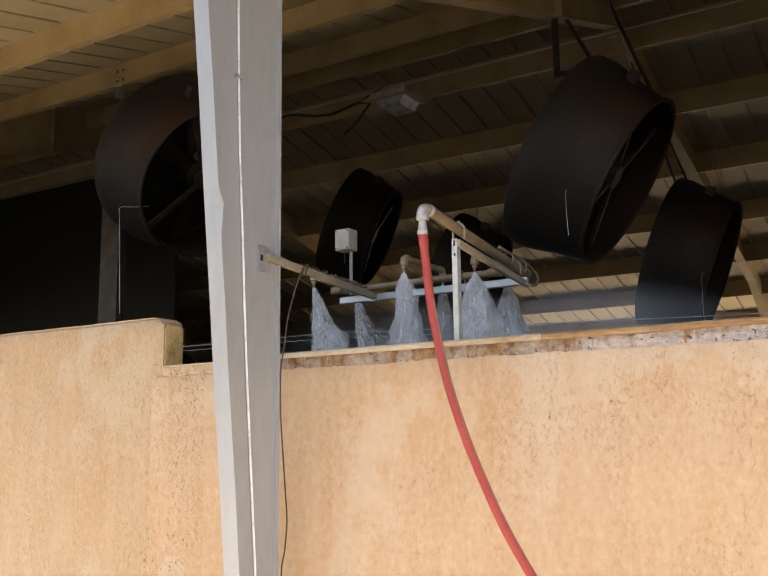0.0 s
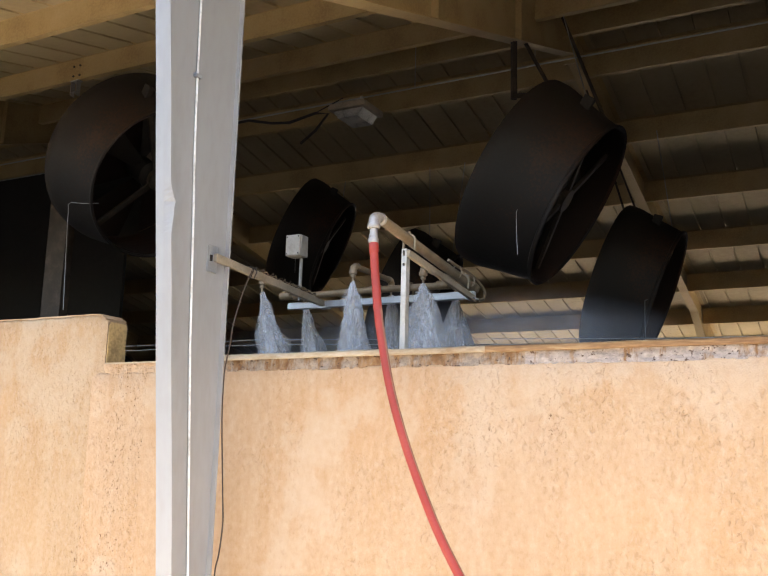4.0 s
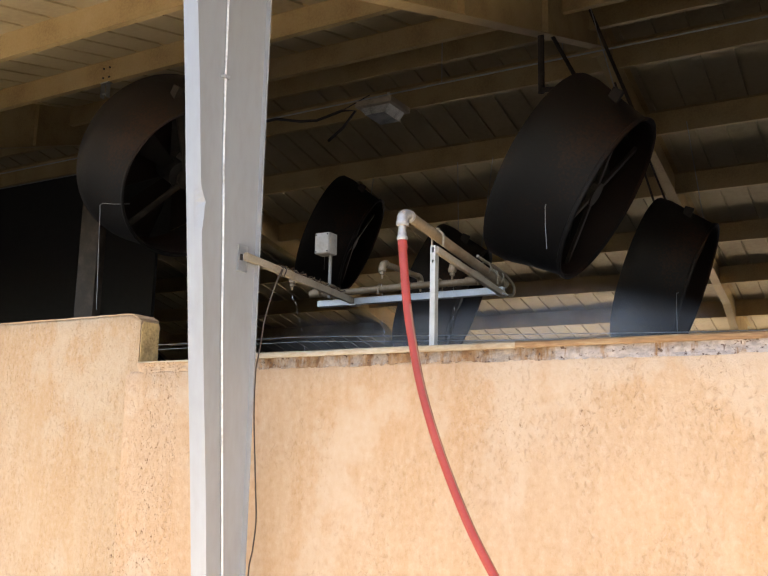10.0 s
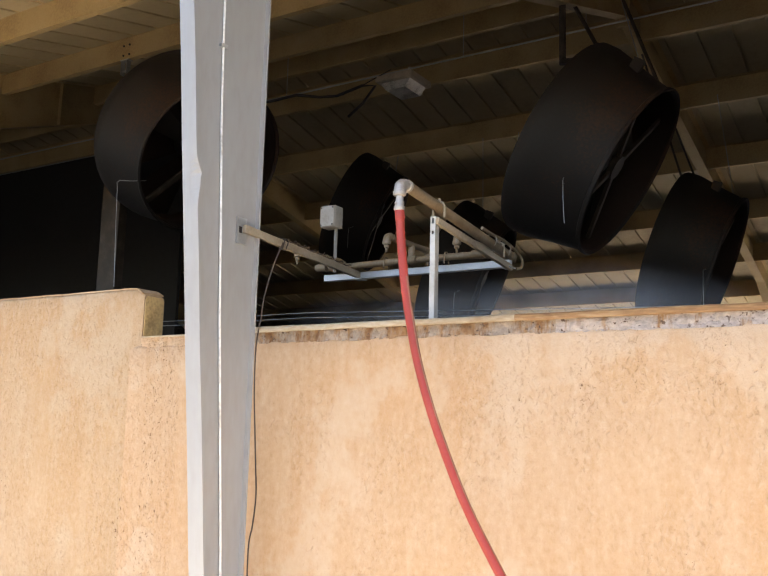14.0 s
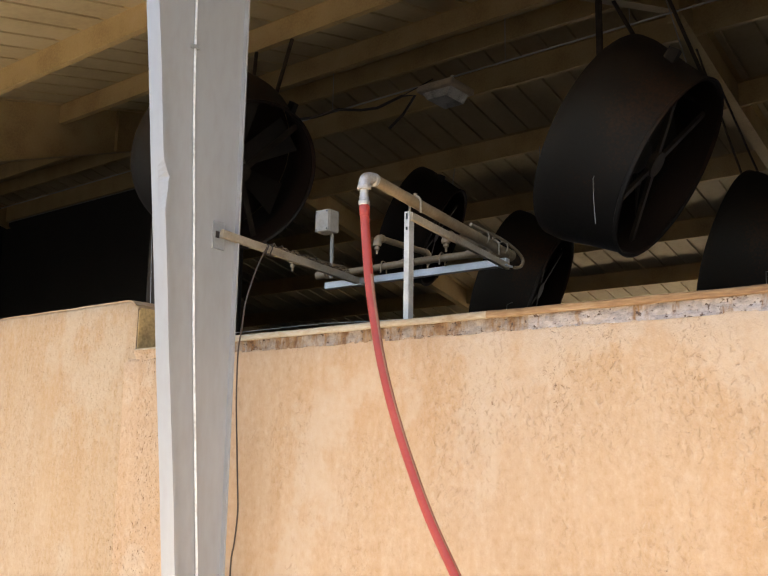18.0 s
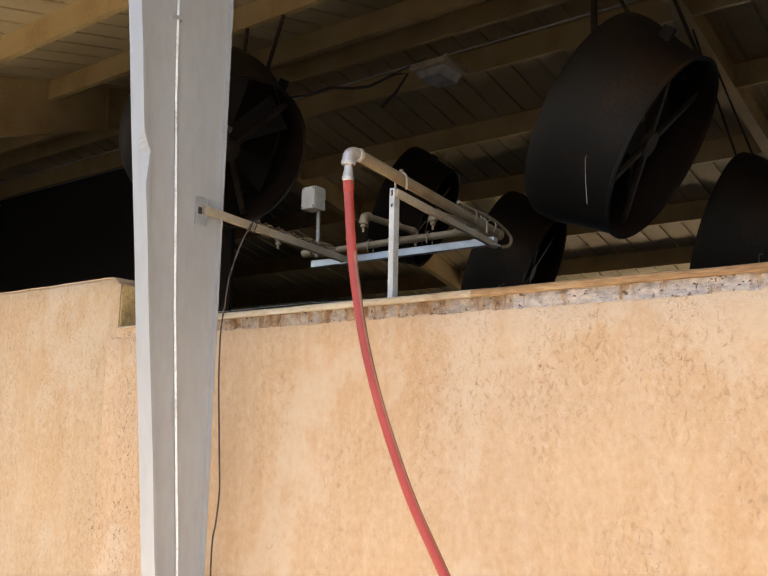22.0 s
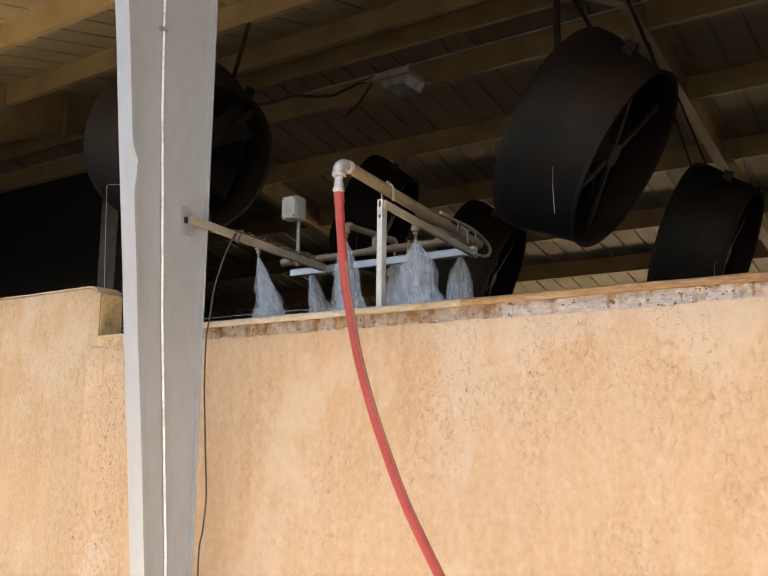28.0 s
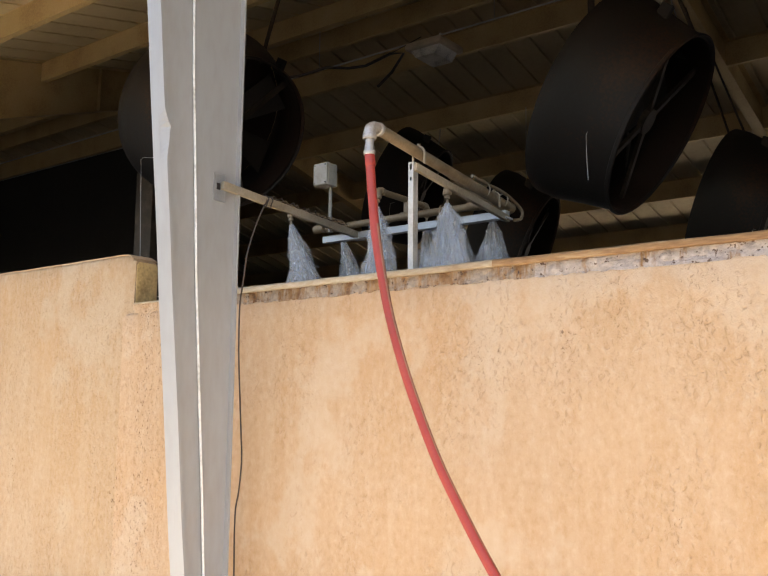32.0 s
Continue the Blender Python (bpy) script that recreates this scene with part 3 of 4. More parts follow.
def rafter(x):
    raf = thing("rafter", (x, 0, 0), "deep tapered cream steel rafter carrying the purlins", "rafter", "rafters")
    for ya, yb in ((-0.07, RIDGE_Y), (RIDGE_Y, 14.2), (14.2, 16.6)):
        ys = [ya + (yb - ya) * k / 8 for k in range(9)]
        bm = B()
        top = [(y, soffit(y) + 0.19) for y in ys]
        low = [(y, rafter_low(y)) for y in ys]
        prism(bm, low + top[::-1], -0.005, 0.005)
        part("web", bm, CREAM, raf)
        for edge, h in ((low, -0.012), (top, 0.0)):
            bm = B()
            prism(bm, [(y, z + h) for y, z in edge] + [(y, z + h + 0.012) for y, z in edge[::-1]], -0.075, 0.075)
            part("flange", bm, CREAM, raf)
    for y in (2.35, 4.3):
        bm = B()
        box(bm, (-0.07, y - 0.005, rafter_low(y)), (0.07, y + 0.005, soffit(y) + 0.18))
        part("stiffener", bm, CREAM, raf)
    bm = B()
    box(bm, (-0.075, RIDGE_Y - 0.015, rafter_low(RIDGE_Y) - 0.12), (0.075, RIDGE_Y + 0.015, soffit(RIDGE_Y) + 0.15))
    part("ridge_plate", bm, CREAM, raf)
    return raf


first = rafter(FRAMES[0])
for x in FRAMES[1:]:
    copy_thing(first, pose(x, 0, 0))

NEAR_Y, FAR_Y = (-1.25, 0.3, 1.86, 3.4, 4.9, 5.86), (6.82, 8.4, 10.08, 11.85, 13.55, 15.2, 16.9)


def purlin(x0, x1, deep=0.0):
    """A zed-shaped purlin between two frames, at y = 0."""
    p = thing("purlin", Matrix(), "long cream steel purlin under the roof sheeting", "purlin", "purlins")
    bm = B()
    prism(bm, [(-0.004, -deep), (0.0, -deep), (0.0, 0.2), (-0.004, 0.2)], x0, x1)
    part("web", bm, CREAM, p)
    bm = B()
    prism(bm, [(0.0, -deep), (0.066, -deep), (0.066, 0.02 - deep), (0.062, 0.02 - deep), (0.062, 0.004 - deep), (0.0, 0.004 - deep)], x0, x1)
    part("bottom_flange", bm, CREAM, p)
    bm = B()
    prism(bm, [(-0.074, 0.196), (-0.004, 0.196), (-0.004, 0.2), (-0.074, 0.2)], x0, x1)
    part("top_flange", bm, CREAM, p)
    return p


BAYS = [(a + 0.006, b - 0.006) for a, b in zip(FRAMES, FRAMES[1:] + (7.7,))]
for a, b in BAYS:
    # far purlins are deeper, to take in their shadow on the sheeting
    for ys, deep in ((NEAR_Y, 0.07), (FAR_Y, 0.12)):
        p = purlin(a, b, deep)
        for y in ys[1:]:
            copy_thing(p, pose(0, y, soffit(y)))
        p.matrix_basis = pose(0, ys[0], soffit(ys[0]))
for ob in [o for o in scene.objects if o.name.split(".")[0] == "purlin"]:
    if abs(ob.matrix_basis.translation.y - 3.4) < 0.01:
        for x in (-6.2, -6.1, 0.2, 0.26):
            web = [c for c in ob.children if c.name.split(".")[0] == "web"][0]
            if min(v.co.x for v in web.data.vertices) < x < max(v.co.x for v in web.data.vertices):
                for z in (-0.02, 0.10):
                    bm = B()
                    tube(bm, [(x, -0.016, z), (x, 0.004, z)], 0.013, 6)
                    part("bolt", bm, CABLE, ob, "dark bolt head")

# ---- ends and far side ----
# assumed end walls; the right one is unseen and only darkens the inside
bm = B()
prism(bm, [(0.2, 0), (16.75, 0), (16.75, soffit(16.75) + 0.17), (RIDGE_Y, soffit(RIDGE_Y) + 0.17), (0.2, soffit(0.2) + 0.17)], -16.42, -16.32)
end_wall = tagged(part("wall_end", bm, DARK), "assumed dark end wall keeping light out of the shed", "wall", kind="structure")
for z in (1.5, 2.9, 4.35):
    bm = B()
    box(bm, (-16.32, 0.3, z), (-16.26, 16.5, z + 0.12), 0.004)
    part("girt", bm, FAN_STEEL, end_wall)
bm = B()
prism(bm, [(0.2, 0), (16.75, 0), (16.75, soffit(16.75) + 0.17), (RIDGE_Y, soffit(RIDGE_Y) + 0.17), (0.2, soffit(0.2) + 0.17)], 7.72, 7.82)
tagged(part("wall_end_right", bm, DARK), "assumed dark end wall keeping light out of the shed", "wall", kind="structure")
# unseen back wall, its height set by the light let onto the far slope
bm = B()
box(bm, (-16.4, 16.75, 0), (8.0, 16.9, 0.95), 0.01)
tagged(part("wall_back", bm, PLASTER), "unseen low wall added to limit light from the far side", "wall", kind="structure")
# added blocker: shades the left part of the far slope
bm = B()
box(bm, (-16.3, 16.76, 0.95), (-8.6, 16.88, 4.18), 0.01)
tagged(part("wall_back_high", bm, DARK), "added dark sheet blocking far light from the left bays", "wall", kind="structure")
# added dark sheet with a pale rail, in place of shade on the far slope
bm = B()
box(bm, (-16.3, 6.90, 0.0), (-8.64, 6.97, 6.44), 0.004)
partition = tagged(part("wall_partition", bm, DARK), "dark sheet under the ridge standing in for the unlit roof", "wall", kind="structure")
bm = B()
box(bm, (-16.3, 6.885, 6.44), (-8.64, 6.985, 6.50), 0.004)
part("top_rail", bm, GALV, partition, "pale steel rail on the added dark sheet")
for x in FRAMES:
    post = thing("inner_column", (x, 16.5, 0), "cream steel column on the far side of the shed", "column", "far columns")
    bm = B()
    box(bm, (-0.005, -0.2, 0), (0.005, 0.09, rafter_low(16.5)))
    part("web", bm, CREAM, post)
    for y in (-0.21, 0.09):
        bm = B()
        box(bm, (-0.08, y, 0), (0.08, y + 0.01, rafter_low(16.5)))
        part("flange", bm, CREAM, post)

# ---- lamp on its conduit ----
WIRE_Y, WIRE_Z = 5.27, 6.0
line = thing("lamp_conduit", (0, WIRE_Y, WIRE_Z), "thin pale conduit strung along under the purlins", "conduit")
bm = B()
tube(bm, [(-16, 0, -0.02), (-5, 0, -0.015), (-1, 0, 0.0), (2.5, 0, 0.0), (6.5, 0, 0.0)], 0.010, 8)
part("tube", bm, GALV, line, smooth=True)
for x in (-7.5, -5.2, -2.6, -1.12, 1.5, 4.0):
    bm = B()
    tube(bm, [(x, 0, 0.0), (x, 0, soffit(WIRE_Y) + 0.2 - WIRE_Z)], 0.005, 6)
    part("hanger", bm, GALV, line)
lamp = thing("canopy_lamp", (-3.32, 5.13, 5.67), "square off-white canopy lamp, unlit, under the roof", "lamp")
bm = B()
box(bm, (-0.25, -0.24, 0.06), (0.25, 0.24, 0.14), 0.02)
part("housing", bm, LAMP_CASE, lamp, "cream lamp case, toned warm for the light from below")
bm = B()
prism(bm, [(-0.2, 0.06), (0.2, 0.06), (0.13, -0.035), (-0.13, -0.035)], -0.18, 0.18, "y")
part("diffuser", bm, DIFFUSER, lamp, "prismatic glass cover")
bm = B()
tube(bm, [(0, 0.14, 0.14), (0, 0.14, 0.34)], 0.02, 8)
part("stem", bm, WHITE, lamp)
bm = B()
tube(bm, [(0.0, 0.0, 0.06), (0.0, 0.0, 0.055), (0.0, 0.0, -0.02), (0.0, 0.0, -0.028)], [0.02, 0.028, 0.028, 0.016], 12)
part("lamp_tube", bm, WHITE, lamp, "white compact lamp tube", smooth=True)
loop = thing("hanging_cable", (-4.4, 4.6, 5.62), "slack black cable looped under the purlins", "cable")
bm = B()
tube(bm, [(-1.1, -0.1, 0.05), (-0.5, 0, 0.02), (-0.1, 0, 0.03), (0.25, 0, -0.06), (0.5, 0, -0.09), (0.85, 0, -0.03), (1.0, 0.05, -0.04), (0.8, 0.1, -0.2), (0.6, 0.1, -0.33)], 0.017, 8)
part("lead", bm, CABLE, loop, smooth=True)
bm = B()
tube(bm, [(0.85, 0, -0.03), (0.85, 0.6, 0.38)], 0.006, 6)
part("tie", bm, CABLE, loop)


# ---- thin wire behind the wall ----
wire = thing("thin_wire", (0, 1.5, 2.5), "thin pale wire strung along just behind the wall", "wire")
for dz in (0.0, -0.035):
    bm = B()
    tube(bm, [(-6.0, 0, 0.03 + dz), (-3.07, 0, -0.005 + dz), (-1.86, 0, 0.0 + dz), (-0.4, 0, -0.05 + dz), (0.98, 0, -0.095 + dz), (1.39, 0, -0.10 + dz), (4.0, 0, -0.12 + dz)], 0.0028, 6)
    part("strand", bm, GALV, wire)
for x in (-6.0, 4.0):
    bm = B()
    tube(bm, [(x, 0, -2.47), (x, 0, 0.06)], 0.02, 8)
    part("stake", bm, FAN_STEEL, wire)


# ---- spray rig ----
def channel(bm, length, width=0.034, depth=0.022, wall=0.003, slots=True):
    """A slotted strut channel along +x from 0, its slotted face towards -y."""
    w = width / 2
    box(bm, (0, -depth / 2, w - wall), (length, depth / 2, w))
    box(bm, (0, -depth / 2, -w), (length, depth / 2, -w + wall))
    for s in (1, -1):
        box(bm, (0, depth / 2 - wall, s * w - (0.009 if s > 0 else 0)), (length, depth / 2, s * w + (0 if s > 0 else 0.009)))
        box(bm, (0, -depth / 2, s * w - (0.011 if s > 0 else 0)), (length, -depth / 2 + wall, s * w + (0 if s > 0 else 0.011)))
    step = 0.05
    x = 0.0
    while x < length:
        box(bm, (x, -depth / 2, -w + 0.004), (min(x + (0.025 if slots else step), length), -depth / 2 + wall, w - 0.004))
        x += step
    return bm


def bent(bm, m):
    for v in bm.verts:
        v.co = m @ v.co
    return bm


rig = thing("spray_rig", (0, 0, 2.2), "dusty pipe rig with nozzles on slotted channels over the wall", "spray rig")
bm = B()
for lo, hi in (((-0.0135, 0.030, 0), (-0.0105, 0.066, 0.49)), ((0.0105, 0.030, 0), (0.0135, 0.066, 0.49)), ((-0.0105, 0.063, 0), (0.0105, 0.066, 0.49)), ((-0.0105, 0.030, 0), (0.0105, 0.033, 0.405)), ((-0.0105, 0.030, 0.405), (-0.005, 0.033, 0.42)), ((0.005, 0.030, 0.405), (0.0105, 0.033, 0.42)), ((-0.0105, 0.030, 0.42), (0.0105, 0.033, 0.455)), ((-0.0105, 0.030, 0.455), (-0.006, 0.033, 0.482)), ((0.006, 0.030, 0.455), (0.0105, 0.033, 0.482)), ((-0.0105, 0.030, 0.482), (0.0105, 0.033, 0.49))):
    box(bm, lo, hi)
post = part("post", bm, DULL_GALV, rig, "upright slotted galvanised channel")
bm = bent(box(B(), (0, -0.011, -0.017), (0.84, 0.011, 0.017), 0.003), pose(0.018, 0.035, 0.468, 0, 6.0, 90))
part("side_bar", bm, STRUT, rig, "dusty slotted channel")
bm = box(B(), (-1.225, 0.845, 0.383), (0.02, 0.885, 0.424), 0.003)
part("long_bar", bm, GALV, rig, "bright galvanised channel")
bm = bent(box(B(), (0, -0.012, -0.021), (1.09, 0.012, 0.021), 0.004), pose(-0.965, -0.2, 0.478, 0, 4.0, 90))
part("arm", bm, STRUT, rig, "dusty slotted channel arm")
for nm, lo, hi in (("gusset", (-0.99, 0.82, 0.375), (-0.93, 0.885, 0.384)), ("gusset", (-0.02, 0.82, 0.375), (0.04, 0.885, 0.384))):
    bm = B()
    box(bm, lo, hi, 0.002)
    part(nm, bm, GALV, rig)
# feed pipe with its elbow
bm = B()
tube(bm, [(-0.012, -0.18, 0.582), (-0.024, 0.955, 0.462)], 0.0255, 20)
part("feed_pipe", bm, PIPE, rig, "dusty steel feed pipe", smooth=True)


def elbow(a, b, c, r, name="elbow", mat=FITTING, collar=True):
    """A pipe elbow from a by the corner b to c, with beaded ends."""
    a, b, c = Vector(a), Vector(b), Vector(c)
    bm = B()
    pts = [a + (b - a) * t for t in (0, 0.35)] + [(1 - t) ** 2 * (a + (b - a) * 0.35) + 2 * t * (1 - t) * b + t * t * (c + (b - c) * 0.35) for t in (0.2, 0.4, 0.6, 0.8)] + [c + (b - c) * t for t in (0.35, 0)]
    tube(bm, pts, r, 18)
    ob = part(name, bm, mat, rig, smooth=True)
    if collar:
        for p, q in ((a, b), (c, b)):
            d = (q - p).normalized()
            bm = B()
            tube(bm, [p - d * 0.002, p + d * 0.004, p + d * 0.016, p + d * 0.02], [r * 1.04, r * 1.13, r * 1.13, r * 1.03], 18)
            part("collar", bm, mat, ob, smooth=True)
    return ob


elbow((-0.012, -0.18, 0.582), (-0.015, -0.25, 0.587), (-0.015, -0.25, 0.527), 0.0265)
bm = B()
tube(bm, [(-0.015, -0.25, 0.525), (-0.015, -0.25, 0.50), (-0.015, -0.25, 0.495), (-0.015, -0.25, 0.47), (-0.015, -0.25, 0.455)], [0.018, 0.018, 0.021, 0.021, 0.018], 16)
part("nipple", bm, FITTING, rig, "bare metal hose nipple", smooth=True)
bm = B()
tube(bm, [(-0.015, -0.25, 0.478), (-0.015, -0.25, 0.474), (-0.015, -0.25, 0.460), (-0.015, -0.25, 0.456)], [0.022, 0.0255, 0.0255, 0.022], 16)
part("hose_clamp", bm, FITTING, rig, smooth=True)
bm = B()
tube(bm, [(-0.024, 0.93, 0.4645), (-0.024, 0.935, 0.464), (-0.0245, 0.975, 0.460), (-0.0245, 0.98, 0.4595)], [0.027, 0.030, 0.030, 0.024], 18)
part("pipe_cap", bm, PIPE, rig, smooth=True)
bm = B()
tube(bm, smooth_line([(0.0, 0.55, 0.540), (-0.005, 0.68, 0.532), (0.004, 0.80, 0.522), (0.002, 0.92, 0.505), (0.012, 1.0, 0.470), (0.02, 1.02, 0.435), (0.022, 0.99, 0.40), (0.02, 0.93, 0.385)], 5), 0.0085, 10)
part("flexible_tail", bm, PIPE, rig, "thin dusty lead looped over the pipe end", smooth=True)
for y, z in ((0.70, 0.53), (0.88, 0.512)):
    bm = B()
    tube(bm, [(-0.02 + 0.032 * math.cos(t), y, z - 0.026 + 0.034 * math.sin(t)) for t in (2 * math.pi * j / 12 for j in range(13))], 0.004, 6, caps=False)
    part("binding", bm, STRUT, rig)
bm = B()
tube(bm, [(-0.03, 0.90, 0.455), (-0.06, 0.85, 0.458), (-0.2, 0.82, 0.460), (-0.6, 0.815, 0.462), (-1.10, 0.80, 0.452)], 0.020, 14)
part("header_pipe", bm, PIPE, rig, "dusty header pipe", smooth=True)
bm = B()
tube(bm, [(-1.09, 0.80, 0.452), (-1.11, 0.80, 0.452), (-1.115, 0.80, 0.452), (-1.145, 0.80, 0.452)], [0.021, 0.021, 0.025, 0.025], 14)
part("end_cap", bm, PIPE, rig, smooth=True)
# strap round the feed pipe and its post
for y, zc in ((0.115, 0.551), (0.79, 0.479)):
    bm = B()
    ring = [(0.031 * math.cos(t) - 0.017, y, zc + 0.031 * math.sin(t)) for t in (k * math.pi / 7 for k in range(8))]
    ring = [(0.014, y, zc - 0.05)] + ring + [(-0.048, y, zc - 0.05)]
    tube(bm, ring, 0.0055, 8)
    part("u_bolt", bm, STRUT, rig, smooth=True)
    bm = B()
    tube(bm, [(-0.017, y, zc + 0.028), (-0.017, y, zc + 0.045)], 0.009, 8)
    part("bolt", bm, PIPE, rig)
for x in (-0.75, -0.35, -1.05):
    bm = B()
    ring = [(x, 0.81 + 0.026 * math.cos(t), 0.462 + 0.026 * math.sin(t)) for t in (k * math.pi / 7 for k in range(8))]
    tube(bm, [(x, 0.836, 0.42)] + ring + [(x, 0.784, 0.42)], 0.004, 8)
    part("u_bolt", bm, PIPE, rig, smooth=True)
# three branches with a nozzle at each end
NOZZLES = []
for x, z, ya, yb in ((-1.215, 0.532, 0.56, 1.02), (-0.58, 0.55, 0.54, 1.0), (-0.15, 0.512, 0.555, 1.0)):
    bm = B()
    tube(bm, [(x, ya + 0.03, z), (x, yb - 0.03, z)], 0.0175, 14)
    part("branch_pipe", bm, PIPE, rig, "dusty branch pipe", smooth=True)
    bm = B()
    tube(bm, [(x, 0.81, 0.47), (x, 0.81, z)], 0.02, 14)
    tube(bm, [(x - 0.036, 0.81, 0.461), (x + 0.036, 0.81, 0.461)], 0.025, 14)
    part("tee", bm, PIPE, rig, smooth=True)
    for y, s in ((ya, 1), (yb, -1)):
        elbow((x, y + 0.045 * s, z), (x, y, z), (x, y, z - 0.045), 0.0205, mat=PIPE, collar=s > 0 and x > -1)
        bm = B()
        tube(bm, [(x, y, z - 0.036), (x, y, z - 0.050), (x, y, z - 0.052), (x, y, z - 0.064), (x, y, z - 0.068), (x, y, z - 0.09)], [0.011, 0.010, 0.0145, 0.0145, 0.007, 0.0055], 12)
        part("nozzle", bm, PIPE, rig, "small spray nozzle", smooth=True)
        NOZZLES.append((x, y, 2.2 + z - 0.086))
# ties and rags of hose along the arm
for k, y in enumerate((0.10, 0.13)):
    bm = B()
    zc = 0.478 - 0.07 * (y + 0.2)
    tube(bm, [(-0.965 + 0.02 * math.cos(t), y + 0.006 * math.sin(3 * t), zc + 0.029 * math.sin(t)) for t in (2 * math.pi * j / 12 for j in range(13))], 0.0032, 6, caps=False)
    part("cable_tie", bm, CABLE, rig)
rng = random.Random(21)
for strand in range(2):
    bm = B()
    run = []
    for j in range(60):
        y = 0.14 + 0.62 * j / 59
        a = j * 0.75 + strand * 2.6
        swell = 0.006 + 0.009 * max(0.0, noise.noise((y * 9, strand * 4.0, 2.0)) + 0.3)
        run.append((-0.962 + swell * math.cos(a) + 0.006 * strand, y, 0.503 - 0.07 * (y + 0.2) + 0.006 + swell * math.sin(a) + rng.uniform(0, 0.002)))
    tube(bm, run, 0.0032, 6)
    part("twisted_lead", bm, (PIPE, BROWN_CABLE)[strand], rig, "dusty twisted lead along the arm", smooth=True)

# ---- switch box on its stem ----
sbox = thing("switch_box", (-1.045, 0.655, 2.6), "small dusty grey switch box on a thin stem", "switch box")
bm = B()
tube(bm, [(0.015, 0.03, -0.0), (0.015, 0.03, 0.29)], 0.010, 10)
part("stem", bm, BOXGREY, sbox, smooth=True)
bm = B()
box(bm, (-0.052, -0.035, 0.262), (0.052, 0.045, 0.392), 0.006)
bx = part("body", bm, BOXGREY, sbox, "grey plastic box")
bm = B()
box(bm, (-0.050, -0.047, 0.264), (0.050, -0.034, 0.390), 0.005)
lid = part("lid", bm, BOXGREY, sbox)
for dx, dz in ((-0.04, 0.275), (0.04, 0.275), (-0.04, 0.378), (0.04, 0.378)):
    bm = B()
    tube(bm, [(dx, -0.050, dz), (dx, -0.044, dz)], 0.005, 8)
    part("screw", bm, CABLE, lid)
for dz in (0.29, 0.365):
    bm = B()
    tube(bm, [(-0.052, 0.0, dz), (-0.066, 0.0, dz)], [0.009, 0.006], 8)
    part("cable_gland", bm, BOXGREY, bx, smooth=True)

# ---- hose ----
hose = thing("hose", (0, -0.25, 0), "red rubber hose hanging in a curve from the pipe elbow", "hose")
ctrl = [(-0.015, 0, 2.68), (-0.009, 0, 2.6), (0.003, 0, 2.48), (0.021, 0, 2.33), (0.049, 0, 2.18), (0.096, 0.0, 1.98), (0.172, 0, 1.755), (0.262, 0, 1.545), (0.338, 0, 1.39), (0.421, 0, 1.25), (0.55, -0.01, 1.06), (0.74, -0.03, 0.82), (1.0, -0.06, 0.56), (1.35, -0.12, 0.28), (1.75, -0.2, 0.08), (2.2, -0.3, 0.024), (3.0, -0.5, 0.024)]


bm = B()
tube(bm, smooth_line(ctrl), 0.0198, 18)
part("hose_body", bm, RED, hose, smooth=True)
bm = B()
tube(bm, [(x + 0.0125, y - 0.001, z) for x, y, z in smooth_line(ctrl) if z < 2.36], 0.0100, 10)
part("stripe", bm, HOSE_STRIPE, hose, "brown stripe along one side of the hose", smooth=True)
bm = B()
tube(bm, [(-0.0135, 0, 2.658), (-0.0133, 0, 2.654), (-0.009, 0, 2.612), (-0.0085, 0, 2.608)], [0.0205, 0.0222, 0.0222, 0.0202], 18)
part("cuff", bm, RED, hose, "red rubber cuff", smooth=True)


# ---- fans ----
def ring_body(prof, n=48):
    """A closed ring turned about the x axis from its section."""
    bm = B()
    rings = [[bm.verts.new((x, q * math.cos(t), q * math.sin(t))) for t in (2 * math.pi * k / n for k in range(n))] for x, q in prof]
    for a, b in zip(rings, rings[1:] + rings[:1]):
        for k in range(n):
            bm.faces.new((a[k], a[(k + 1) % n], b[(k + 1) % n], b[k]))
    return bm


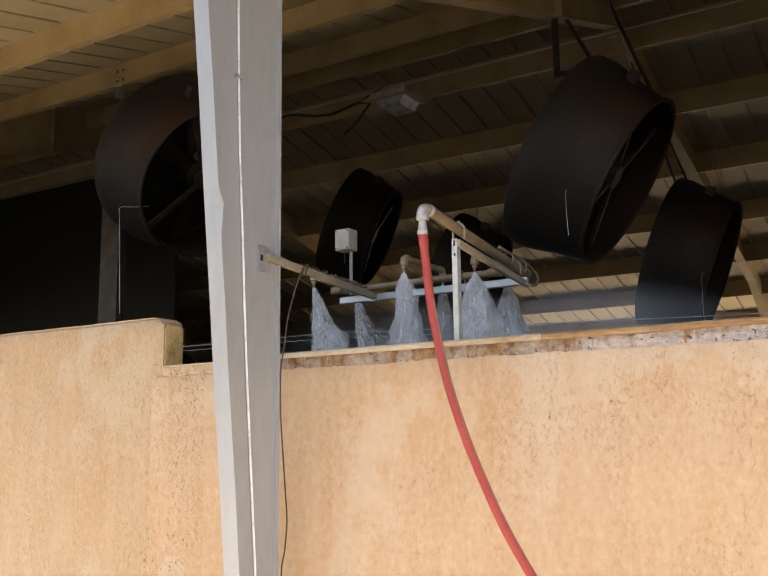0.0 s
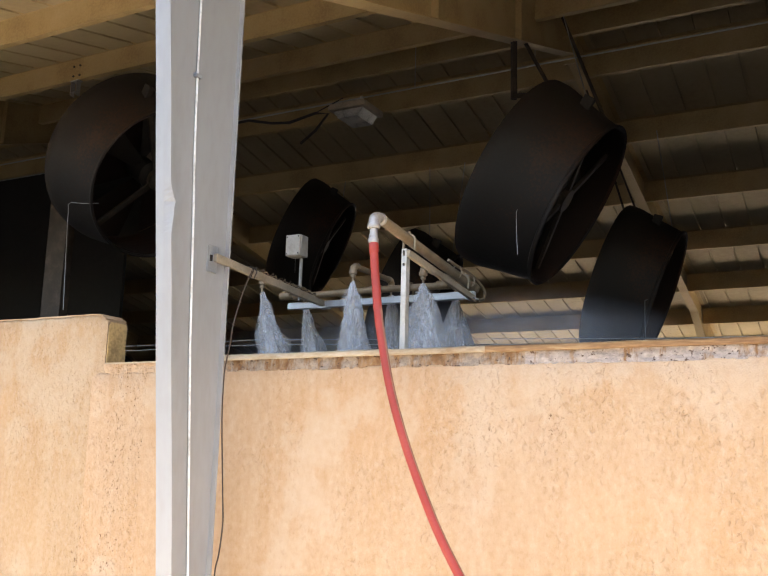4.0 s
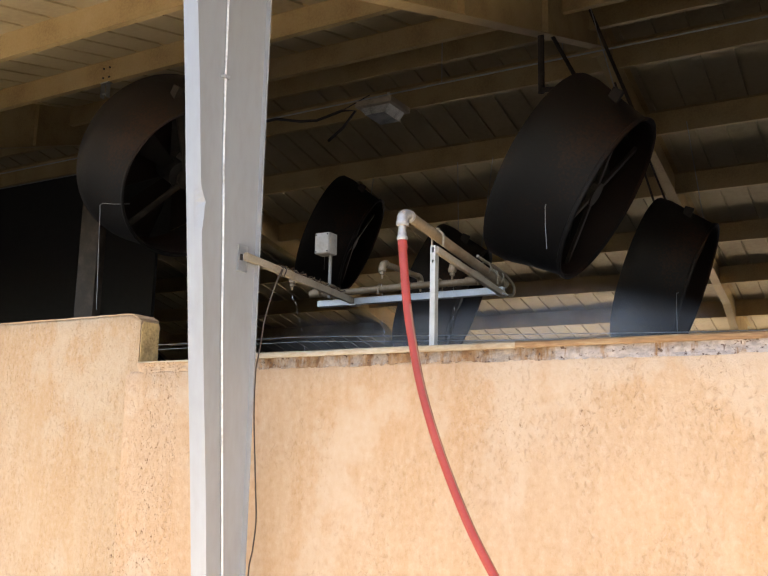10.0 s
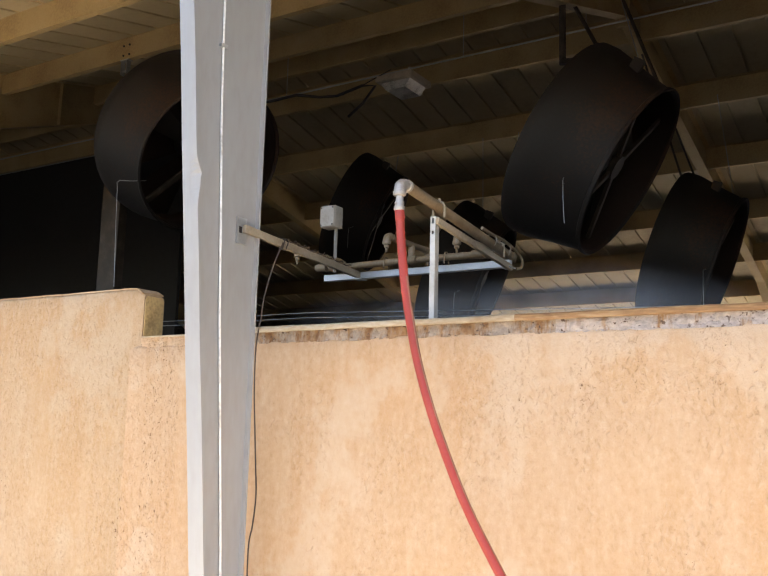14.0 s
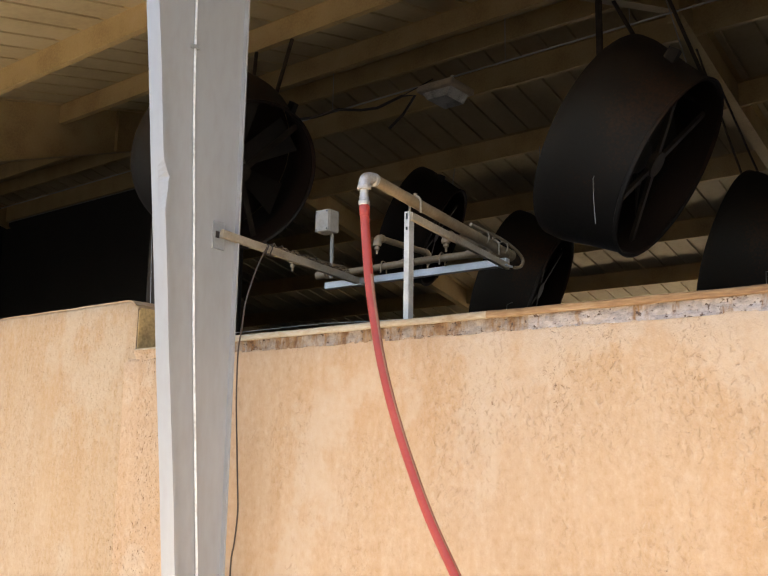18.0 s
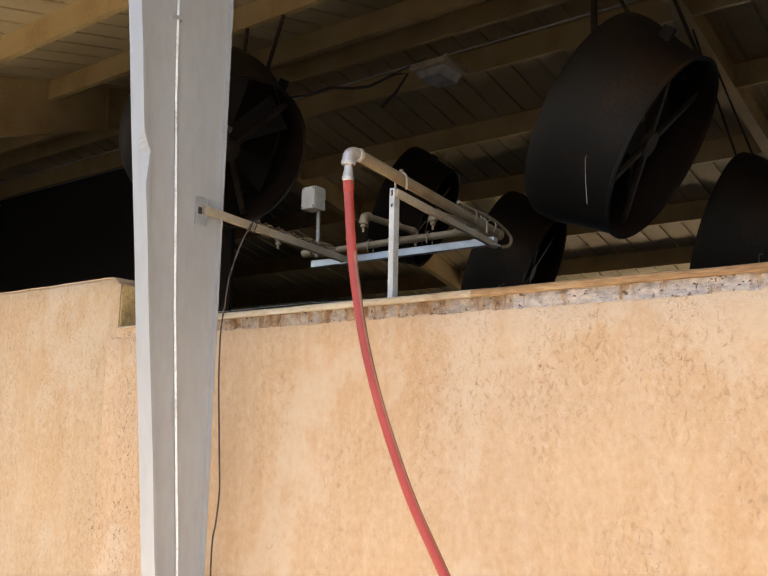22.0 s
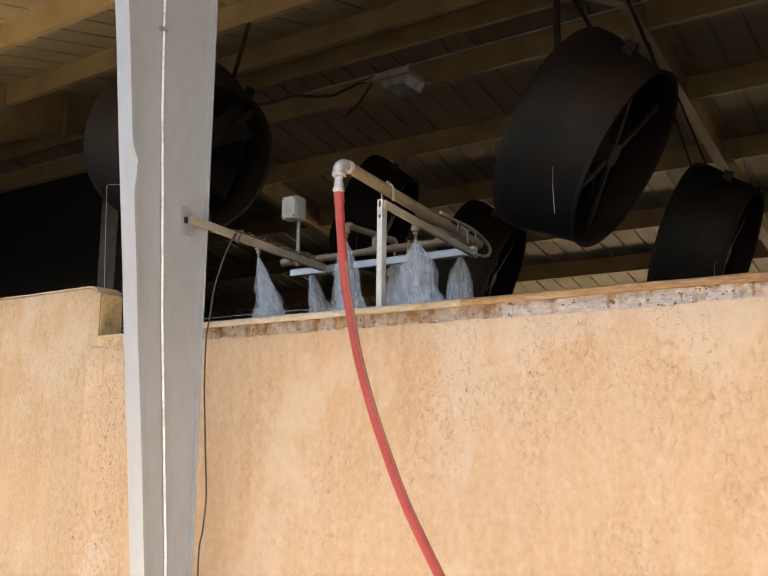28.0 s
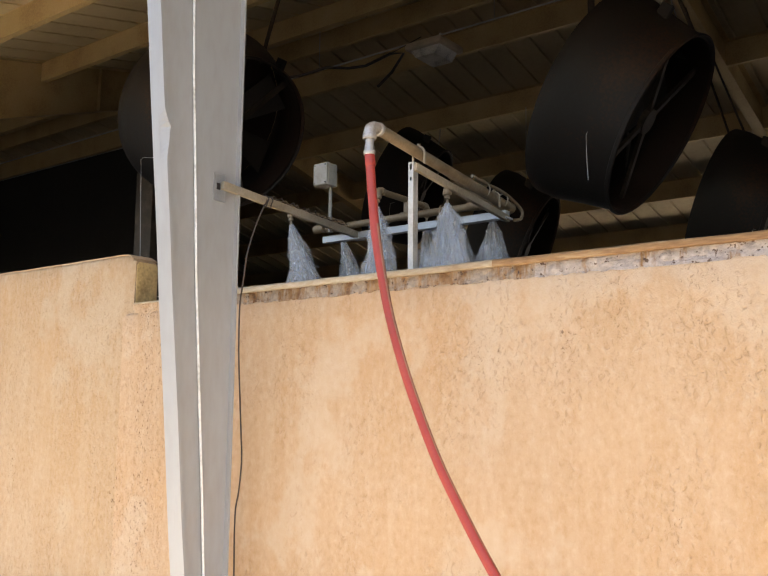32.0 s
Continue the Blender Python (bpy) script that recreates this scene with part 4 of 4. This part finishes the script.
def make_fan(r=0.92, mouth=0.79, back=-0.34, front=0.37):
    """A drum fan that blows along its +x: belled rear rim, rolled mouth, motor, blades, struts, rear guard."""
    f = thing("fan", Matrix(), "big black drum fan hung tilted under the roof", "fan", "fans")
    outer = [(back, r * 0.975), (back - 0.015, r * 0.99), (back, r), (back + 0.12, r * 0.995), (back + 0.2, r * 0.975), (back + 0.4, r * 0.915), (front - 0.04, mouth * 0.99), (front - 0.03, mouth * 1.01), (front, mouth * 1.012), (front + 0.008, mouth * 0.995)]
    inner = [(front - 0.01, mouth * 0.975), (back + 0.4, r * 0.89), (back + 0.2, r * 0.95), (back + 0.12, r * 0.97)]
    part("housing", ring_body(outer + inner), BLACK, f, "black drum housing", smooth=True)
    lining = [(front - 0.02, mouth * 0.968), (back + 0.4, mouth * 1.03), (back + 0.4, mouth * 1.02), (front - 0.02, mouth * 0.961)]
    part("throat", ring_body(lining), BROWN, f, "rusty brown inner throat", smooth=True)
    bm = B()
    tube(bm, [(-0.20, 0, 0), (-0.17, 0, 0), (0.10, 0, 0), (0.13, 0, 0)], [0.10, 0.14, 0.14, 0.09], 20)
    motor = part("motor", bm, FAN_STEEL, f, smooth=True)
    bm = B()
    box(bm, (-0.05, -0.05, 0.13), (0.06, 0.05, 0.20), 0.01)
    part("terminal_box", bm, BOXGREY, motor, "dusty grey terminal box")
    for k in range(6):
        bm = B()
        q = mouth * 0.93
        m = Matrix.Rotation(k * math.pi / 3 + 0.2, 4, "X")
        rows = []
        for i in range(6):
            d = 0.13 + (q - 0.13) * i / 5
            w = 0.09 + 0.10 * i / 5
            tw = radians(50 - 26 * i / 5)
            rows.append([bm.verts.new(m @ Vector((-0.02 + s * w * math.sin(tw) + e, s * w * math.cos(tw), d))) for s, e in ((-1, 0), (1, 0), (1, 0.006), (-1, 0.006))])
        for a, b in zip(rows, rows[1:]):
            for j in range(4):
                bm.faces.new((a[j], a[(j + 1) % 4], b[(j + 1) % 4], b[j]))
        bm.faces.new(rows[0])
        bm.faces.new(rows[-1])
        part("blade", bm, FAN_STEEL, f, smooth=True)
    for turn in (35, 145, 215, 325):
        bm = B()
        m = Matrix.Rotation(radians(turn), 4, "X")
        box(bm, (0.20, -0.028, 0.05), (0.232, 0.028, mouth * 0.96), 0.004, m)
        part("strut", bm, STRUT_DARK, f, "dusty flat steel strut")
    bm = B()
    tube(bm, [(0.19, 0, 0), (0.245, 0, 0)], 0.11, 20)
    part("hub_plate", bm, STRUT_DARK, f)
    bm = B()
    tube(bm, [(back + 0.01, 0, 0), (back + 0.016, 0, 0)], r * 0.96, 40)
    part("rear_gauze", bm, BROWN, f, "fine dusty rear gauze")
    for q in (0.35, 0.6, 0.85):
        bm = B()
        tube(bm, [(back, q * r * math.cos(t), q * r * math.sin(t)) for t in (2 * math.pi * j / 40 for j in range(41))], 0.006, 6, caps=False)
        part("guard_ring", bm, FAN_STEEL, f)
    for k in range(8):
        bm = B()
        m = Matrix.Rotation(k * math.pi / 4, 4, "X")
        tube(bm, [m @ Vector((back - 0.005, 0, 0.1)), m @ Vector((back - 0.005, 0, r * 0.98))], 0.006, 6)
        part("guard_rod", bm, FAN_STEEL, f)
    for y in (-0.42, 0.42):
        bm = B()
        box(bm, (0.0, y - 0.03, mouth * 0.86), (0.10, y + 0.03, mouth * 1.04), 0.004)
        part("lug", bm, FAN_STEEL, f)
    return f


def hang(f, at, lead, anchors):
    """The straps from the fan up to the roof, and its thin feed line hanging down."""
    m = f.matrix_basis.inverted()
    c = Vector(at)
    for end, low, wide in anchors:
        bm = B()
        tube(bm, [m @ (c + Vector(low)), m @ Vector(end)], wide, 8)
        part("hanger", bm, STRUT_DARK if wide > 0.012 else GALV, f, "" if wide > 0.012 else "thin pale stay wire")
    bm = B()
    tube(bm, [m @ (c + Vector(p)) for p in lead], 0.003, 6)
    part("feed_line", bm, GALV, f, "thin pale feed line", smooth=True)
    return f


# place, turn, tilt
FANS = [((-0.59, 3.96, 4.15), 8.4, 32), ((-4.45, 2.9, 4.5), -8, 33), ((-0.53, 7.23, 3.83), 7, 20.5), ((-3.5, 7.2, 3.82), 18, 22), ((-5.75, 8.05, 5.05), 24, 24)]
LEADS = [
    [(0.05, -0.86, -0.42), (0.05, -0.88, -0.45), (0.05, -0.88, -0.60), (0.06, -0.88, -0.80)],
    [(0.06, -0.66, -0.52), (-0.113, -0.70, -0.511), (-0.26, -0.70, -0.485), (-0.30, -0.70, -0.50), (-0.29, -0.70, -0.574), (-0.277, -0.70, -0.857), (-0.236, -0.70, -1.53)],
    [(0.30, -0.70, -0.30), (0.30, -0.86, -0.34), (0.30, -0.88, -0.5), (0.30, -0.88, -0.95)],
    [(0.25, -0.70, -0.35), (0.25, -0.84, -0.40), (0.25, -0.86, -0.5), (0.25, -0.86, -0.80)],
    [(0.25, -0.70, -0.35), (0.25, -0.82, -0.40), (0.25, -0.84, -0.5), (0.25, -0.84, -0.70)],
]
HOOKS = [
    [((-1.0, 4.27, rafter_low(4.27)), (-0.41, 0.31, 1.06), 0.034), ((-1.0, 4.27, 5.24), (0.16, 0.10, 0.94), 0.026), ((-0.98, 4.55, rafter_low(4.55)), (0.10, 0.40, 0.80), 0.02), ((-0.72, 5.0, soffit(4.9) - 0.06), (0.52, 0.60, 0.52), 0.018), ((-0.70, 4.95, soffit(4.9) - 0.06), (0.40, 0.78, 0.30), 0.006)],
    [((-4.7, 3.43, soffit(3.4) - 0.07), (-0.05, 0.30, 0.78), 0.022), ((-4.15, 3.43, soffit(3.4) - 0.07), (0.30, 0.28, 0.66), 0.022)],
    [((-1.0, 6.9, rafter_low(6.9)), (-0.02, -0.36, 0.84), 0.013), ((-1.0, 7.65, rafter_low(7.65)), (0.02, 0.38, 0.84), 0.013), ((-0.45, 8.4, soffit(8.4)), (0.40, 0.55, 0.50), 0.006)],
    [((-3.9, 8.43, soffit(8.4)), (-0.05, 0.55, 0.66), 0.005), ((-3.3, 8.43, soffit(8.4)), (0.30, 0.50, 0.52), 0.005)],
    [((-5.9, 8.43, soffit(8.4)), (-0.05, 0.35, 0.80), 0.006), ((-5.4, 8.43, soffit(8.4)), (0.30, 0.35, 0.66), 0.006)],
]
first_fan = make_fan()
row_of_fans = [first_fan] + [copy_thing(first_fan, pose(*at, 0, tilt, turn)) for at, turn, tilt in FANS[1:]]
first_fan.matrix_basis = pose(*FANS[0][0], 0, FANS[0][2], FANS[0][1])
for f, (at, turn, tilt), lead, hooks in zip(row_of_fans, FANS, LEADS, HOOKS):
    hang(f, at, lead, hooks)
stand = thing("inner_post", (-6.28, 3.5, 0), "dark slim post inside the shed beside the fan", "post")
bm = B()
box(bm, (-0.15, -0.06, 0), (0.15, 0.06, 4.6), 0.004)
part("shaft", bm, STRUT_DARK, stand)
bm = B()
box(bm, (-0.2, -0.14, 0), (0.2, 0.14, 0.02), 0.002)
part("foot_plate", bm, FAN_STEEL, stand)

stay = thing("roof_bracket", (-6.18, 3.42, soffit(3.4) - 0.07), "small pale galvanised bracket under the roof purlin", "bracket")
for lo, hi, name in (((-0.07, -0.03, -0.012), (0.07, 0.04, 0.0), "seat_plate"), ((-0.05, -0.03, -0.19), (-0.042, 0.03, -0.012), "cheek"), ((0.042, -0.03, -0.19), (0.05, 0.03, -0.012), "cheek")):
    bm = B()
    box(bm, lo, hi, 0.001)
    part(name, bm, GALV, stay)
bm = B()
tube(bm, [(-0.06, 0, -0.14), (0.06, 0, -0.14)], 0.012, 8)
part("pin", bm, GALV, stay, smooth=True)

# ---- water ----
SPRAYS = []
random.seed(11)


def veil(bm, top, spread, drop, lean, n=26, rings=12, seed=0.0, blunt=0.85):
    """A ragged cone of spray falling from the top."""
    rows = []
    for i in range(rings + 1):
        t = i / rings
        rad = 0.008 + spread * drop * (t ** blunt)
        row = []
        for k in range(n):
            a = 2 * math.pi * k / n
            q = rad * (1 + 1.0 * noise.noise((math.cos(a) * 2.2 + seed, math.sin(a) * 2.2, t * 7)) + 0.35 * noise.noise((math.cos(a) * 6 + seed, math.sin(a) * 6, t * 22)))
            row.append(bm.verts.new((top[0] + lean[0] * t * drop + q * math.cos(a), top[1] + lean[1] * t * drop + q * math.sin(a), top[2] - drop * t)))
        rows.append(row)
    for a, b in zip(rows, rows[1:]):
        for k in range(n):
            bm.faces.new((a[k], a[(k + 1) % n], b[(k + 1) % n], b[k]))
    return bm


def drop_cloud(spread, drop, lean, count, rng):
    """Many small stretched drops in a cone."""
    verts, faces = [], []
    for _ in range(count):
        t = rng.random() ** 0.8
        a, q = rng.uniform(0, 2 * math.pi), spread * drop * t * min(1.5, abs(rng.gauss(0, 0.55)))
        c = Vector((lean[0] * t * drop + q * math.cos(a), lean[1] * t * drop + q * math.sin(a), -drop * t))
        s, h = rng.uniform(0.0009, 0.0021), rng.uniform(0.003, 0.010)
        d = Vector((c.x, c.y, -drop * max(t, 0.1))).normalized()
        u = d.orthogonal().normalized() * s
        v = d.cross(u).normalized() * s
        i = len(verts)
        verts += [c - d * h, c + u, c + v, c - u, c - v, c + d * h]
        faces += [(i, i + 1, i + 2), (i, i + 2, i + 3), (i, i + 3, i + 4), (i, i + 4, i + 1), (i + 5, i + 2, i + 1), (i + 5, i + 3, i + 2), (i + 5, i + 4, i + 3), (i + 5, i + 1, i + 4)]
    me = bpy.data.meshes.new("drops")
    me.from_pydata(verts, [], faces)
    me.materials.append(DROPS)
    return me


DROP = 0.95
for k, (x, y, z) in enumerate(NOZZLES):
    lean = ((0.13, 0.26), (0.13, 0.26), (0.02, 0.06), (0.0, 0.06), (0.04, 0.06), (-0.06, 0.10))[k]
    spread = (0.215, 0.185, 0.125, 0.10, 0.155, 0.19)[k]
    blunt = (0.9, 0.9, 0.55, 0.6, 0.42, 0.7)[k]
    jet = thing("water_spray", pose(x, y, z, math.degrees(lean[1]), -math.degrees(lean[0]), 0), "white cone of water spray falling from a nozzle", "water spray", "water sprays")
    for j in range(6):
        bm = veil(B(), (0, 0, 0), spread * (0.22 + 0.15 * j), DROP, (0, 0), seed=k * 3.1 + j * 7.7, blunt=blunt)
        ob = part("spray_veil", bm, VEIL if j < 3 else VEIL_THIN, jet, smooth=True)
        SPRAYS.append((ob, k, j))
    for j in range(2):
        ob = new("drops", drop_cloud(spread * 1.15, DROP, (0, 0), 1800, random.Random(k * 10 + j)))
        ob.parent = jet
        tagged(ob, kind="stuff")
        SPRAYS.append((ob, k, 3 + j))


TRICKLES = []
jets = sorted((o for o in scene.objects if o.name.split(".")[0] == "water_spray"), key=lambda o: o.name)
for k in (0, 1, 2, 3, 4):
    rng = random.Random(40 + k)
    bm = B()
    for j in range(7 if k in (0, 2) else 4):
        top = -0.05 * j - rng.uniform(0, 0.02)
        h = rng.uniform(0.015, 0.045)
        dx = rng.uniform(-0.006, 0.006)
        tube(bm, [(dx, 0, top), (dx + rng.uniform(-0.004, 0.004), rng.uniform(-0.004, 0.004), top - h * 0.5), (dx, 0, top - h)], [0.0007, rng.uniform(0.0012, 0.0022), 0.0008], 6)
    TRICKLES.append((part("trickle", bm, DROPS, jets[k], "thin broken trickle of drops", smooth=True), k))


def mist_cloud(at, size, count, rng):
    """A thin haze: a few curved sheets one behind the other."""
    m = thing("mist", at, "thin bluish haze drifting over the sill beside the sprays", "mist", "mists")
    for j in range(count):
        bm = B()
        rows = []
        for i in range(13):
            u = i / 6 - 1
            rows.append([bm.verts.new((u, 0.4 * (j / (count - 1) * 2 - 1) + 0.15 * noise.noise((u * 2, v * 2, j * 3.3)), v)) for v in (-1, -0.75, -0.5, -0.25, 0, 0.25, 0.5, 0.75, 1)])
        for a, b in zip(rows, rows[1:]):
            for k in range(8):
                bm.faces.new((a[k], a[k + 1], b[k + 1], b[k]))
        for v in bm.verts:
            v.co = Vector((v.co.x * size[0], v.co.y * size[1], v.co.z * size[2]))
        part("haze", bm, haze(size), m, smooth=True)
    return m


def haze(size):
    """Fine droplets in air, thinning to nothing at the rim of the cloud."""
    name = "haze_%.2f" % size[0]
    if name in bpy.data.materials:
        return bpy.data.materials[name]
    mat = water(name, 0.10, 3.0, (0.90, 0.92, 0.95))
    n, l = mat.node_tree.nodes, mat.node_tree.links
    co = n.new("ShaderNodeTexCoord")
    mp = n.new("ShaderNodeMapping")
    mp.inputs["Scale"].default_value = (1 / size[0], 0.0, 1 / size[2])
    l.new(co.outputs["Object"], mp.inputs[0])
    ball = n.new("ShaderNodeTexGradient")
    ball.gradient_type = "SPHERICAL"
    l.new(mp.outputs[0], ball.inputs[0])
    mul = n.new("ShaderNodeMath")
    mul.operation = "MULTIPLY"
    mixer = [x for x in n if x.bl_idname == "ShaderNodeMixShader"][0]
    l.new(mixer.inputs[0].links[0].from_socket, mul.inputs[0])
    l.new(ball.outputs["Fac"], mul.inputs[1])
    l.new(mul.outputs[0], mixer.inputs[0])
    return mat


MISTS = [mist_cloud((0.0, 1.2, 2.32), (1.1, 0.7, 0.32), 5, random.Random(3)), mist_cloud((-0.9, 1.5, 2.36), (1.2, 0.6, 0.30), 3, random.Random(4))]


def motions():
    """The jets run, stop at nine seconds and start again after twenty-four; while they run their pieces turn and shake."""
    for m in MISTS:
        x, y, z = m.matrix_basis.translation
        walk(m, [(0.0, pose(x, y, z)), (3.0, pose(x + 0.05, y, z + 0.02)), (6.0, pose(x, y, z)), (9.0, pose(x + 0.08, y, z + 0.01)), (12.0, pose(x + 0.15, y, z)), (14.5, pose(x + 0.2, y, z - 0.05)), (17.0, pose(x + 0.3, y + 0.2, z - 0.5)), (24.0, pose(x + 0.3, y + 0.2, z - 0.5)), (26.5, pose(x, y, z - 0.3)), (29.0, pose(x + 0.05, y, z - 0.28)), (32.0, pose(x, y, z - 0.3))])
    for run, k in TRICKLES:
        down = pose(0, 0, -1.1)
        rows = [(0.0, down), (8.9, down), (9.05, pose(0, 0, 0))]
        t, end = 9.05, (13.4, 9.9, 13.0, 9.7, 10.2)[k]
        while t + 0.3 < end:
            t += 0.3
            rows.append((t, pose(0, 0, -0.02 * (len(rows) % 2), 0, 0, 25 * (len(rows) % 3))))
        rows += [(end + 0.3, down), (32.0, down)]
        walk(run, rows)
    rng = random.Random(5)
    for ob, k, j in SPRAYS:
        stop = 9.0 + 0.02 * (k % 3)
        start = 24.32 + (0.08 if k < 2 else 0.0)
        rows, t, turn = [], 0.0, 0.0
        while t < stop:
            rows.append((t, pose(rng.uniform(-0.004, 0.004), rng.uniform(-0.004, 0.004), -rng.uniform(0.0, 0.02), 0, 0, turn)))
            turn += rng.uniform(35, 75)
            t += 0.2
        rows.append((stop + 0.02, pose(0, 0, 0, 0, 0, turn)))
        rows.append((stop + 0.25, pose(0, 0, -1.3, 0, 0, turn + 20)))
        rows.append((start - 0.04, pose(0, 0, -1.3, 0, 0, turn + 40)))
        turn += 60
        t = start + 0.08
        while t < 32.0:
            rows.append((t, pose(rng.uniform(-0.004, 0.004), rng.uniform(-0.004, 0.004), -rng.uniform(0.0, 0.02), 0, 0, turn)))
            turn += rng.uniform(35, 75)
            t += 0.2
        rows.append((32.0, pose(0, 0, 0, 0, 0, turn)))
        walk(ob, rows)


motions()
